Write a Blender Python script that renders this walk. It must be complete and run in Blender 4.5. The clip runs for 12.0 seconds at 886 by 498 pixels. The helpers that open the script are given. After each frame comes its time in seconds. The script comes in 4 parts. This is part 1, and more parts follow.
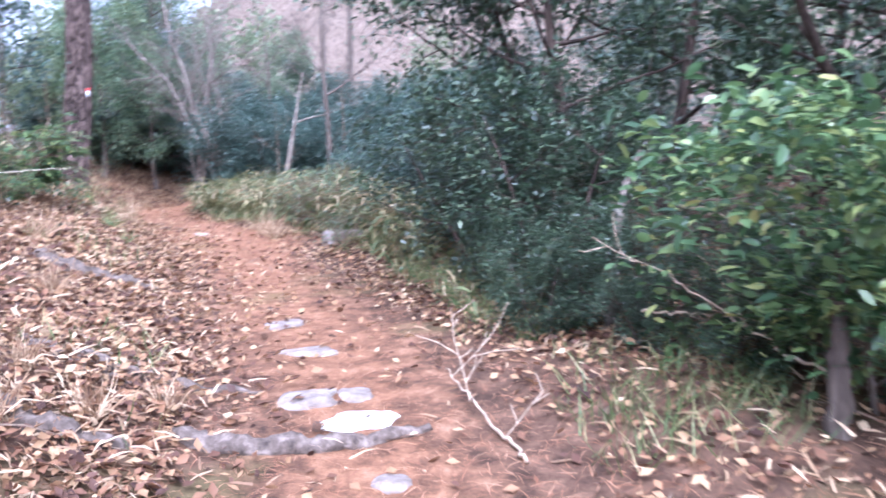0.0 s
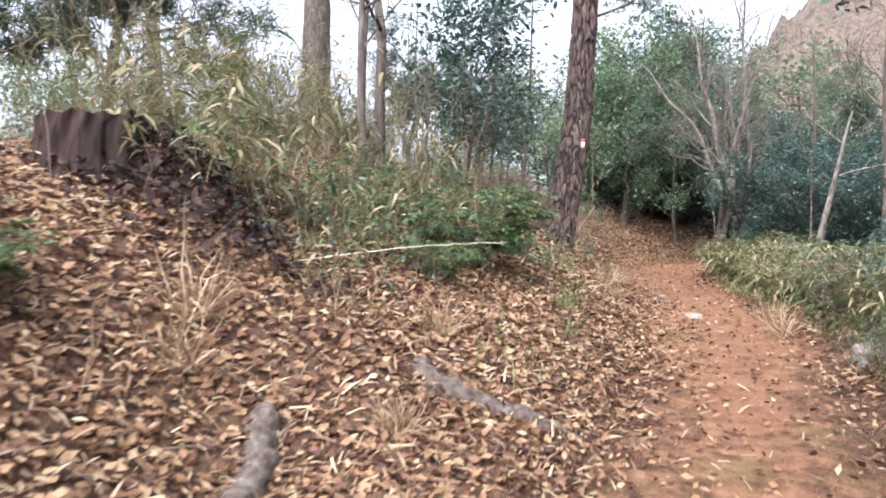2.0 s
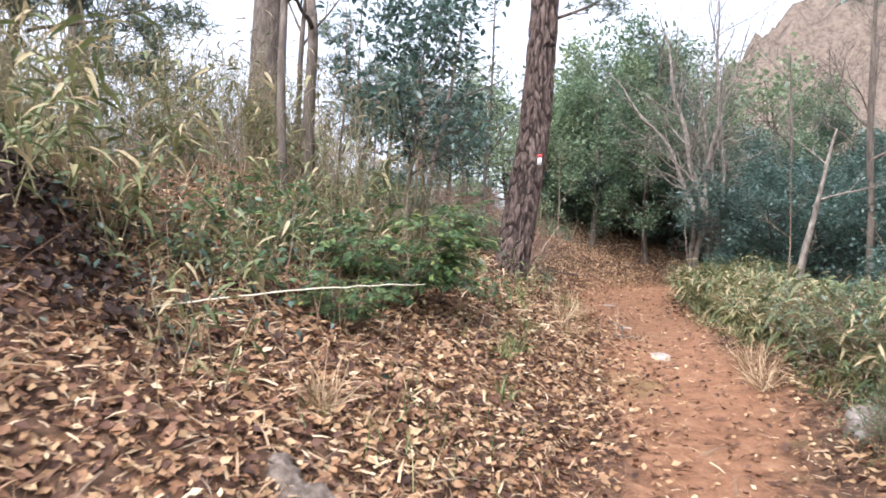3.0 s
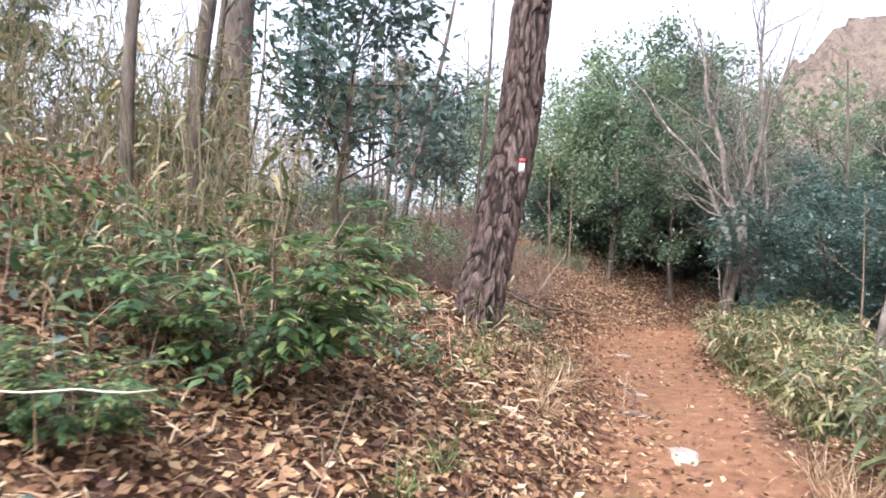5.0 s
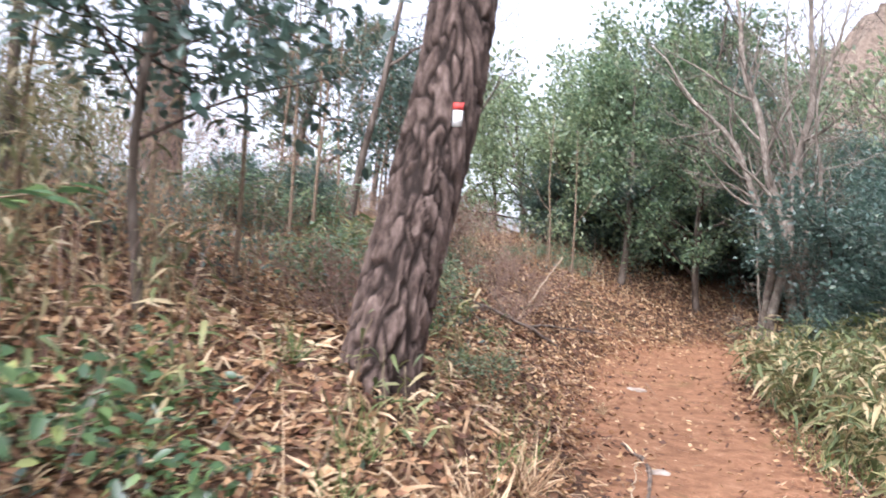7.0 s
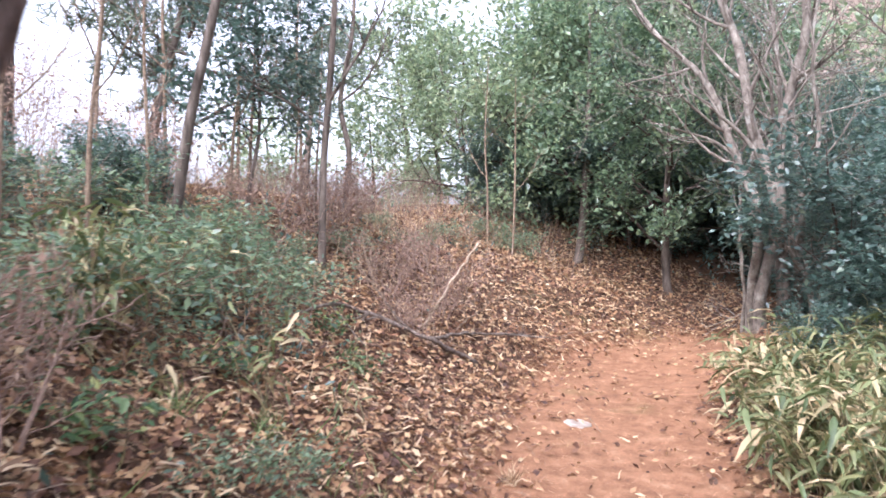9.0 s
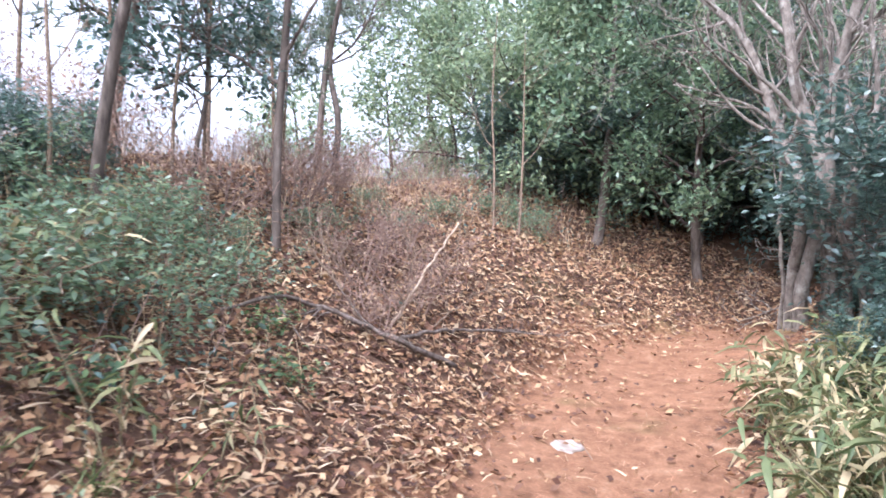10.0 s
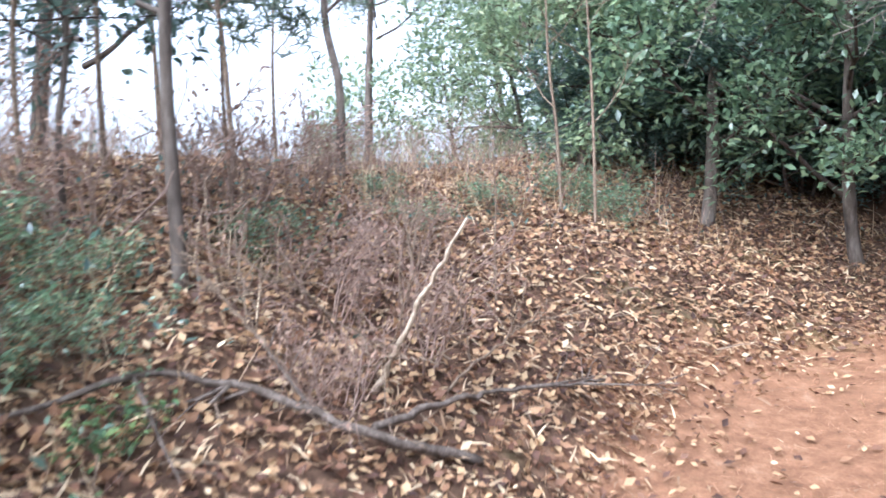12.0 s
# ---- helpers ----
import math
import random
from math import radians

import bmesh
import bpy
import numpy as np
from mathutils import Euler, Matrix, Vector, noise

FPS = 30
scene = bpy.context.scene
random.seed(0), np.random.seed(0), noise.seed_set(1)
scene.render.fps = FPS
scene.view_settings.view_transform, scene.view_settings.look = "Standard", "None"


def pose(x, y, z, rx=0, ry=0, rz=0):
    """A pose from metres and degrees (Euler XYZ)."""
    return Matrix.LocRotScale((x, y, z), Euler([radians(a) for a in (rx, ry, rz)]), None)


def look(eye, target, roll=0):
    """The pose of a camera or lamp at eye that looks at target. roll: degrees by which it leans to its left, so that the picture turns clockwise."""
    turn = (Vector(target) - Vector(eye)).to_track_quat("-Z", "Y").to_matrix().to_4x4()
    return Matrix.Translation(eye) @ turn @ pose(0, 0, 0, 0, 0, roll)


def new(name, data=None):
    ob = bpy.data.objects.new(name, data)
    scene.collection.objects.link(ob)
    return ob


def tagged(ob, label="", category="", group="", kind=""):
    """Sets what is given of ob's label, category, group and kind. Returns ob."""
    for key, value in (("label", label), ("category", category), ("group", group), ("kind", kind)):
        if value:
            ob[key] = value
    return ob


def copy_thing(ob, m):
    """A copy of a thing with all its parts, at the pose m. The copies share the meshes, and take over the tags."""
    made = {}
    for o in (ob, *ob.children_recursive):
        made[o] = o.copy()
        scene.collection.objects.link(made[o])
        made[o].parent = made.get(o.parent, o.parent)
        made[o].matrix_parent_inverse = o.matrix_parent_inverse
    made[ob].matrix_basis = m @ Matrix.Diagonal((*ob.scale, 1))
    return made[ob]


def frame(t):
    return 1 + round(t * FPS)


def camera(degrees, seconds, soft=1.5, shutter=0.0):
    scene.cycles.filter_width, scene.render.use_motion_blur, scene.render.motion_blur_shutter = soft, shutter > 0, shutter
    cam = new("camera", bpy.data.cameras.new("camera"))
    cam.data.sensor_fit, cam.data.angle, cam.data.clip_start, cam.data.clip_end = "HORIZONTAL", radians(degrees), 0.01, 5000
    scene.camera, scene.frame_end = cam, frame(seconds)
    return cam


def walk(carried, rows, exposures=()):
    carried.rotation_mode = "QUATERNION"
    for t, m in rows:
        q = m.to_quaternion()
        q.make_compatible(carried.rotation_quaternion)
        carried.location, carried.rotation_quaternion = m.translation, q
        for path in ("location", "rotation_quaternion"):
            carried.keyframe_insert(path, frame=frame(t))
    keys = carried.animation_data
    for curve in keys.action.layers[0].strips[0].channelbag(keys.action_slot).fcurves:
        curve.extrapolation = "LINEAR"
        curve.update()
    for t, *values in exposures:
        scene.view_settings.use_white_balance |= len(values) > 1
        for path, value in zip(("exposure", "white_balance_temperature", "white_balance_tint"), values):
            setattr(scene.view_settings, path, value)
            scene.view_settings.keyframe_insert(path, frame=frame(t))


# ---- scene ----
cam = camera(58.1, 12.0, soft=1.7, shutter=0.4)
METRES, EYE, TILT, LEAN, TURN = 16.5, 1.5, -4.3, 2.3, 0.0
ROWS = [
    (0.0, 0.0, 0.0, 0.0, -0.0, 0.0, 0.0),
    (0.5, 0.0071, 0.0365, 0.0064, 11.12, -1.83, -3.24),
    (1.0, 0.0072, 0.0758, 0.0131, 24.13, 0.02, -3.32),
    (1.5, 0.0017, 0.1105, 0.0207, 34.31, 0.75, -6.06),
    (2.0, -0.0113, 0.1471, 0.0334, 37.41, 1.11, -5.44),
    (2.5, -0.0199, 0.1913, 0.0451, 36.33, 2.0, -5.19),
    (3.0, -0.0356, 0.2212, 0.0492, 35.64, 2.1, -6.06),
    (5.0, -0.0947, 0.3771, 0.0678, 37.48, 3.54, -7.81),
    (5.5, -0.1109, 0.4127, 0.07, 38.97, 3.58, -9.04),
    (6.0, -0.1309, 0.4525, 0.0756, 40.41, 4.39, -8.71),
    (6.5, -0.1474, 0.4965, 0.0798, 40.44, 3.94, -8.82),
    (7.0, -0.1665, 0.5376, 0.087, 38.83, 3.13, -7.84),
    (7.5, -0.1774, 0.5793, 0.0927, 37.37, 1.08, -6.17),
    (9.5, -0.2292, 0.7369, 0.1187, 38.32, 0.7, -5.41),
    (10.0, -0.2372, 0.7748, 0.1218, 40.89, -1.33, -6.35),
    (10.5, -0.2524, 0.8081, 0.1229, 42.56, -1.43, -4.51),
    (11.0, -0.2684, 0.845, 0.1219, 50.12, -1.18, -2.7),
    (11.5, -0.2927, 0.8807, 0.1203, 49.65, -2.93, -5.27),
    (12.0, -0.3228, 0.915, 0.1273, 47.81, -2.63, -1.76),
]
EXPOSURES = [(0.0, 2.08, 4850, 27), (0.5, 1.95, 4650, 19), (1.0, 1.82, 5050, 17), (1.5, 1.72, 5450, 16), (2.5, 1.63, 5750, 15), (5.5, 1.82, 5750, 18), (7.5, 1.9, 5800, 19), (9.5, 2.18, 5450, 22), (10.5, 2.18, 5250, 17), (12.0, 2.22, 5150, 12)]
walk(cam, [(t, pose(0, 0, EYE, TILT, LEAN, TURN) @ pose(METRES * x, METRES * y, METRES * z, 90 + pitch, roll, yaw)) for t, x, y, z, yaw, pitch, roll in ROWS], EXPOSURES)

# ---------------------------------------------------------------- light
world = bpy.data.worlds.new("overcast_sky")
scene.world = world
world.use_nodes = True
wn, wl = world.node_tree.nodes, world.node_tree.links
sky = wn.new("ShaderNodeTexSky")
sky.sky_type, sky.sun_disc = "NISHITA", False
sky.sun_elevation, sky.sun_rotation = radians(52), radians(180)
sky.air_density, sky.dust_density = 1.0, 4.0
veil = wn.new("ShaderNodeHueSaturation")
veil.inputs["Saturation"].default_value = 0.22
wl.new(sky.outputs[0], veil.inputs["Color"])
wl.new(veil.outputs[0], wn["Background"].inputs["Color"])
wn["Background"].inputs["Strength"].default_value = 0.15
sun_data = bpy.data.lights.new("sun", "SUN")
sun_data.energy, sun_data.angle, sun_data.color = 1.25, radians(50), (1.0, 0.96, 0.9)
sun = new("sun", sun_data)
sun.matrix_world = look((4, -18, 40), (-5, 12, 0))

rng = np.random.default_rng(7)


# ---------------------------------------------------------------- materials
def nodes_of(name):
    m = bpy.data.materials.new(name)
    m.use_nodes = True
    return m, m.node_tree.nodes, m.node_tree.links, m.node_tree.nodes["Principled BSDF"]


def ramp(n, stops):
    r = n.new("ShaderNodeValToRGB")
    while len(r.color_ramp.elements) < len(stops):
        r.color_ramp.elements.new(0.5)
    for e, (p, c) in zip(r.color_ramp.elements, stops):
        e.position, e.color = p, (*c, 1)
    return r


def noise_node(n, l, scale, detail=5, rough=0.6, stretch=None, source="Object"):
    co = n.new("ShaderNodeTexCoord")
    t = n.new("ShaderNodeTexNoise")
    t.inputs["Scale"].default_value, t.inputs["Detail"].default_value, t.inputs["Roughness"].default_value = scale, detail, rough
    if stretch:
        mp = n.new("ShaderNodeMapping")
        mp.inputs["Scale"].default_value = stretch
        l.new(co.outputs[source], mp.inputs[0])
        l.new(mp.outputs[0], t.inputs["Vector"])
    else:
        l.new(co.outputs[source], t.inputs["Vector"])
    return t


def mix_rgb(n, l, fac, a, b, kind="MIX"):
    m = n.new("ShaderNodeMix")
    m.data_type, m.blend_type = "RGBA", kind
    if isinstance(fac, (int, float)):
        m.inputs[0].default_value = fac
    else:
        l.new(fac, m.inputs[0])
    for sock, v in ((m.inputs[6], a), (m.inputs[7], b)):
        if isinstance(v, tuple):
            sock.default_value = (*v, 1)
        else:
            l.new(v, sock)
    return m.outputs[2]


def bump(n, l, p, height, strength, distance):
    b = n.new("ShaderNodeBump")
    b.inputs["Strength"].default_value, b.inputs["Distance"].default_value = strength, distance
    l.new(height, b.inputs["Height"])
    l.new(b.outputs[0], p.inputs["Normal"])


def leaf_material(name, stops, rough=0.42, through_light=0.22, spec=0.5):
    """Leaves that differ one by one, with light shining through."""
    m, n, l, p = nodes_of(name)
    geo = n.new("ShaderNodeNewGeometry")
    r = ramp(n, stops)
    l.new(geo.outputs["Random Per Island"], r.inputs[0])
    patch = noise_node(n, l, 9, 3)
    dark = mix_rgb(n, l, 0.45, r.outputs[0], patch.outputs["Fac"], "OVERLAY")
    l.new(dark, p.inputs["Base Color"])
    p.inputs["Roughness"].default_value = rough
    p.inputs["Specular IOR Level"].default_value = spec
    tr = n.new("ShaderNodeBsdfTranslucent")
    l.new(dark, tr.inputs["Color"])
    mx = n.new("ShaderNodeMixShader")
    mx.inputs[0].default_value = through_light
    l.new(p.outputs[0], mx.inputs[1])
    l.new(tr.outputs[0], mx.inputs[2])
    l.new(mx.outputs[0], n["Material Output"].inputs["Surface"])
    return m


def bark_material(name, deep, mid, pale, scale=6, lichen=None, stretch=(1, 1, 0.25), crack=0.0):
    m, n, l, p = nodes_of(name)
    a = noise_node(n, l, scale, 8, 0.65, stretch)
    r = ramp(n, [(0.3, deep), (0.5, mid), (0.72, pale)])
    l.new(a.outputs["Fac"], r.inputs[0])
    col = r.outputs[0]
    # fissures take the deep tone: darker bark and crevice shade in one colour
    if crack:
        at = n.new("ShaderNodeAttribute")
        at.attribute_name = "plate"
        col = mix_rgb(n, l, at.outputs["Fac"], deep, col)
    if lichen:
        b = noise_node(n, l, 5.5, 6, 0.7)
        rb = ramp(n, [(0.56, (0, 0, 0)), (0.7, (0.8, 0.8, 0.8))])
        l.new(b.outputs["Fac"], rb.inputs[0])
        col = mix_rgb(n, l, rb.outputs[0], col, lichen)
    l.new(col, p.inputs["Base Color"])
    p.inputs["Roughness"].default_value = 0.9
    p.inputs["Specular IOR Level"].default_value = 0.2
    bump(n, l, p, a.outputs["Fac"], 0.6, 0.02)
    return m


def plain_material(name, stops, scale, rough=0.8, strength=0.4, dist=0.01, stretch=None):
    m, n, l, p = nodes_of(name)
    a = noise_node(n, l, scale, 7, 0.65, stretch)
    r = ramp(n, stops)
    l.new(a.outputs["Fac"], r.inputs[0])
    l.new(r.outputs[0], p.inputs["Base Color"])
    p.inputs["Roughness"].default_value = rough
    p.inputs["Specular IOR Level"].default_value = 0.25
    bump(n, l, p, a.outputs["Fac"], strength, dist)
    return m


def ground_material():
    """Orange clay where the trail is trodden, brown humus with needles and moss beside it."""
    m, n, l, p = nodes_of("forest_soil")
    at = n.new("ShaderNodeAttribute")
    at.attribute_name = "trodden"
    big = noise_node(n, l, 0.9, 5, 0.6)
    mid = noise_node(n, l, 6.0, 8, 0.7)
    fine = noise_node(n, l, 60.0, 6, 0.75)
    clay = ramp(n, [(0.25, (0.085, 0.043, 0.026)), (0.43, (0.19, 0.094, 0.05)), (0.57, (0.255, 0.132, 0.071)), (0.78, (0.34, 0.215, 0.137))])
    l.new(mid.outputs["Fac"], clay.inputs[0])
    humus = ramp(n, [(0.3, (0.035, 0.022, 0.015)), (0.5, (0.1, 0.058, 0.036)), (0.7, (0.2, 0.12, 0.074))])
    l.new(mid.outputs["Fac"], humus.inputs[0])
    edge = n.new("ShaderNodeMath")
    edge.operation, edge.use_clamp = "MULTIPLY_ADD", True
    l.new(mid.outputs["Fac"], edge.inputs[0])
    edge.inputs[1].default_value = 0.9
    l.new(at.outputs["Fac"], edge.inputs[2])
    cut = ramp(n, [(0.62, (0, 0, 0)), (0.98, (1, 1, 1))])
    l.new(edge.outputs[0], cut.inputs[0])
    col = mix_rgb(n, l, cut.outputs[0], humus.outputs[0], clay.outputs[0])
    moss = ramp(n, [(0.58, (0, 0, 0)), (0.7, (0.45, 0.45, 0.45))])
    l.new(big.outputs["Fac"], moss.inputs[0])
    col = mix_rgb(n, l, moss.outputs[0], col, (0.13, 0.12, 0.045))
    col = mix_rgb(n, l, 0.8, col, fine.outputs["Fac"], "OVERLAY")
    l.new(col, p.inputs["Base Color"])
    p.inputs["Roughness"].default_value = 0.95
    p.inputs["Specular IOR Level"].default_value = 0.15
    bump(n, l, p, fine.outputs["Fac"], 0.7, 0.012)
    return m


M_GROUND = ground_material()
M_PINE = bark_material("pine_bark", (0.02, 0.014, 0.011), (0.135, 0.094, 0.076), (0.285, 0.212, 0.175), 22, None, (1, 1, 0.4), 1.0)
M_BARK = bark_material("grey_bark", (0.04, 0.03, 0.024), (0.11, 0.086, 0.067), (0.2, 0.165, 0.135), 14)
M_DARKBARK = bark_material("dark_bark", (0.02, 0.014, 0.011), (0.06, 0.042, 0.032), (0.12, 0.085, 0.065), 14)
M_SMOOTH = bark_material("smooth_lichened_bark", (0.06, 0.047, 0.036), (0.175, 0.145, 0.115), (0.31, 0.27, 0.22), 14, (0.36, 0.345, 0.29), (1, 1, 0.6))
M_STUMP = bark_material("rotten_stump_bark", (0.012, 0.008, 0.007), (0.042, 0.026, 0.021), (0.10, 0.066, 0.052), 12, None, (1, 1, 0.1))
M_ROOT = bark_material("weathered_root", (0.04, 0.03, 0.023), (0.125, 0.096, 0.075), (0.26, 0.21, 0.17), 20, None, (1, 1, 1))
M_DEADWOOD = plain_material("bleached_dead_wood", [(0.3, (0.2, 0.14, 0.09)), (0.6, (0.48, 0.38, 0.27))], 30)
M_PALECANE = plain_material("pale_dry_cane", [(0.3, (0.5, 0.44, 0.32)), (0.7, (0.7, 0.64, 0.5))], 20)
M_TWIG = plain_material("dry_twig", [(0.3, (0.09, 0.06, 0.04)), (0.65, (0.25, 0.18, 0.12))], 40)
M_CUT = plain_material("rotten_wood", [(0.3, (0.05, 0.025, 0.016)), (0.7, (0.2, 0.11, 0.07))], 18)
M_ROCK = plain_material("grey_rock", [(0.3, (0.11, 0.085, 0.066)), (0.5, (0.23, 0.19, 0.16)), (0.7, (0.37, 0.325, 0.285))], 11, 0.85, 0.6, 0.02)
M_PALEROCK = plain_material("pale_rock", [(0.25, (0.42, 0.38, 0.33)), (0.5, (0.74, 0.72, 0.66)), (0.75, (0.84, 0.83, 0.79))], 9, 0.8, 0.5, 0.02)
M_STONE = plain_material("dusty_stone", [(0.3, (0.22, 0.17, 0.13)), (0.6, (0.42, 0.36, 0.3))], 12, 0.85, 0.5, 0.02)
M_HILL = plain_material("brown_winter_wood", [(0.25, (0.08, 0.06, 0.045)), (0.42, (0.15, 0.115, 0.086)), (0.58, (0.23, 0.175, 0.132)), (0.75, (0.13, 0.135, 0.085))], 2.2, 0.95, 0.8, 0.6)
M_WHITE = plain_material("white_plastic_tag", [(0.3, (0.74, 0.73, 0.70)), (0.7, (0.82, 0.82, 0.80))], 40, 0.5, 0.05)
M_RED = plain_material("red_tape", [(0.3, (0.6, 0.07, 0.06)), (0.7, (0.72, 0.11, 0.09))], 40, 0.5, 0.05)
M_CONE = plain_material("pine_cone_scale", [(0.3, (0.05, 0.03, 0.02)), (0.7, (0.16, 0.1, 0.07))], 60)
L_EVER = leaf_material("evergreen_leaf", [(0.0, (0.075, 0.115, 0.065)), (0.4, (0.125, 0.19, 0.105)), (0.8, (0.185, 0.26, 0.14)), (1.0, (0.3, 0.36, 0.19))], 0.3, 0.52, 0.9)
L_DARK = leaf_material("dark_glossy_leaf", [(0.0, (0.040, 0.073, 0.056)), (0.5, (0.078, 0.13, 0.1)), (0.9, (0.12, 0.18, 0.138)), (1.0, (0.2, 0.25, 0.17))], 0.3, 0.45, 0.85)
# darker leaf for the thicket, with the thicket's shade put into its colour
L_SHADE = leaf_material("shaded_thicket_leaf", [(0.0, (0.026, 0.046, 0.026)), (0.4, (0.045, 0.075, 0.04)), (0.8, (0.072, 0.112, 0.058)), (1.0, (0.14, 0.18, 0.095))], 0.36, 0.28, 0.6)
L_BRIGHT = leaf_material("fresh_green_leaf", [(0.0, (0.04, 0.085, 0.034)), (0.45, (0.085, 0.155, 0.06)), (0.8, (0.165, 0.245, 0.085)), (0.94, (0.29, 0.35, 0.12)), (1.0, (0.42, 0.42, 0.14))], 0.34, 0.4, 0.7)
L_LIGHT = leaf_material("light_green_leaf", [(0.0, (0.11, 0.155, 0.09)), (0.5, (0.19, 0.25, 0.135)), (0.85, (0.27, 0.33, 0.17)), (1.0, (0.38, 0.4, 0.22))], 0.36, 0.5, 0.7)
L_SASA = leaf_material("bamboo_leaf", [(0.0, (0.07, 0.1, 0.035)), (0.35, (0.14, 0.165, 0.062)), (0.6, (0.26, 0.245, 0.105)), (0.85, (0.40, 0.32, 0.165)), (1.0, (0.5, 0.39, 0.23))], 0.5, 0.3)
L_YELLOW = leaf_material("yellowed_bamboo_leaf", [(0.0, (0.075, 0.094, 0.041)), (0.4, (0.150, 0.161, 0.075)), (0.7, (0.270, 0.232, 0.128)), (1.0, (0.375, 0.300, 0.180))], 0.5, 0.3)
L_NEEDLE = leaf_material("pine_needles", [(0.0, (0.057, 0.086, 0.057)), (0.6, (0.098, 0.132, 0.081)), (1.0, (0.172, 0.178, 0.103))], 0.5, 0.2)
L_LITTER = leaf_material("fallen_leaf", [(0.0, (0.05, 0.026, 0.018)), (0.25, (0.12, 0.058, 0.036)), (0.5, (0.245, 0.128, 0.066)), (0.75, (0.36, 0.215, 0.11)), (0.93, (0.46, 0.31, 0.165)), (1.0, (0.58, 0.45, 0.28))], 0.6, 0.15, 0.25)
L_STRAW = leaf_material("dry_grass", [(0.0, (0.16, 0.085, 0.045)), (0.5, (0.38, 0.25, 0.14)), (1.0, (0.64, 0.49, 0.31))], 0.6, 0.15, 0.3)
L_REDNEEDLE = leaf_material("fallen_pine_needle", [(0.0, (0.18, 0.07, 0.035)), (0.6, (0.36, 0.17, 0.085)), (1.0, (0.5, 0.29, 0.17))], 0.6, 0.1, 0.3)
L_GRASS = leaf_material("green_grass", [(0.0, (0.06, 0.11, 0.03)), (0.6, (0.14, 0.2, 0.06)), (1.0, (0.4, 0.36, 0.17))], 0.5, 0.25)


# ---------------------------------------------------------------- shapes
def raw_mesh(name, verts, tris):
    me = bpy.data.meshes.new(name)
    verts, tris = np.asarray(verts, np.float32), np.asarray(tris, np.int32)
    me.vertices.add(len(verts))
    me.vertices.foreach_set("co", verts.ravel())
    me.loops.add(tris.size)
    me.loops.foreach_set("vertex_index", tris.ravel())
    me.polygons.add(len(tris))
    me.polygons.foreach_set("loop_start", np.arange(0, tris.size, 3, dtype=np.int32))
    me.update(calc_edges=True)
    return me


def join(pieces):
    """One pair of vertices and triangles out of many."""
    vs, ts, k = [], [], 0
    for v, t in pieces:
        vs.append(np.asarray(v))
        ts.append(np.asarray(t) + k)
        k += len(v)
    return np.concatenate(vs), np.concatenate(ts)


def part(name, geo, material, parent=None, label="", smooth=False):
    me = raw_mesh(name, *geo)
    me.materials.append(material)
    if smooth:
        me.polygons.foreach_set("use_smooth", np.ones(len(me.polygons), bool))
    ob = new(name, me)
    if parent:
        ob.parent = parent
    return tagged(ob, label) if label else ob


def thing(name, label, category, group="", place=(0, 0, 0)):
    ob = new(name)
    ob.empty_display_size = 0.1
    ob.location = place
    return tagged(ob, label, category, group)


def unit(v):
    v = np.asarray(v, float)
    return v / np.maximum(np.linalg.norm(v, axis=-1, keepdims=True), 1e-9)


def tube(pts, radii, sides=7, rough=0.0, cap=True):
    """A limb along a line of points."""
    pts = np.asarray(pts, float)
    radii = np.broadcast_to(np.asarray(radii, float), (len(pts),))
    tang = unit(np.gradient(pts, axis=0))
    ref = np.array([1.0, 0.13, 0.07]) if abs(tang[0][2]) > 0.8 else np.array([0.05, 0.1, 1.0])
    a = unit(np.cross(tang, ref))
    b = np.cross(tang, a)
    ang = np.linspace(0, 2 * math.pi, sides, endpoint=False)
    rr = radii[:, None] * (1 + rough * rng.normal(size=(len(pts), sides)))
    v = pts[:, None, :] + rr[..., None] * (np.cos(ang)[None, :, None] * a[:, None, :] + np.sin(ang)[None, :, None] * b[:, None, :])
    i, j = np.meshgrid(np.arange(len(pts) - 1), np.arange(sides), indexing="ij")
    j2 = (j + 1) % sides
    q = np.stack([i * sides + j, i * sides + j2, (i + 1) * sides + j2, (i + 1) * sides + j], -1).reshape(-1, 4)
    t = np.concatenate([q[:, [0, 1, 2]], q[:, [0, 2, 3]]])
    v = v.reshape(-1, 3)
    if cap:
        k = len(v)
        v = np.concatenate([v, pts[:1], pts[-1:]])
        e = (len(pts) - 1) * sides
        n1 = np.arange(sides)
        n2 = (n1 + 1) % sides
        t = np.concatenate([t, np.stack([n2, n1, np.full(sides, k)], -1), np.stack([e + n1, e + n2, np.full(sides, k + 1)], -1)])
    return v, t


# leaf shapes: along +x, face up +z, length 1
LEAF2 = (np.array([(0, 0, 0), (0.45, 0.25, 0.05), (1, 0, -0.06), (0.45, -0.25, 0.05)]), np.array([(0, 2, 1), (0, 3, 2)]))
LEAF6 = (np.array([(0, 0, 0), (0.25, 0.2, 0.05), (0.65, 0.22, 0.03), (1, 0, -0.14), (0.65, -0.22, 0.03), (0.25, -0.2, 0.05), (0.5, 0, -0.02)]),
         np.array([(0, 6, 1), (1, 6, 2), (2, 6, 3), (3, 6, 4), (4, 6, 5), (5, 6, 0)]))
LEAF4 = (np.array([(0, 0, 0), (0.45, 0.24, 0.05), (1, 0, -0.1), (0.45, -0.24, 0.05), (0.5, 0, -0.02)]), np.array([(0, 4, 1), (1, 4, 2), (2, 4, 3), (3, 4, 0)]))
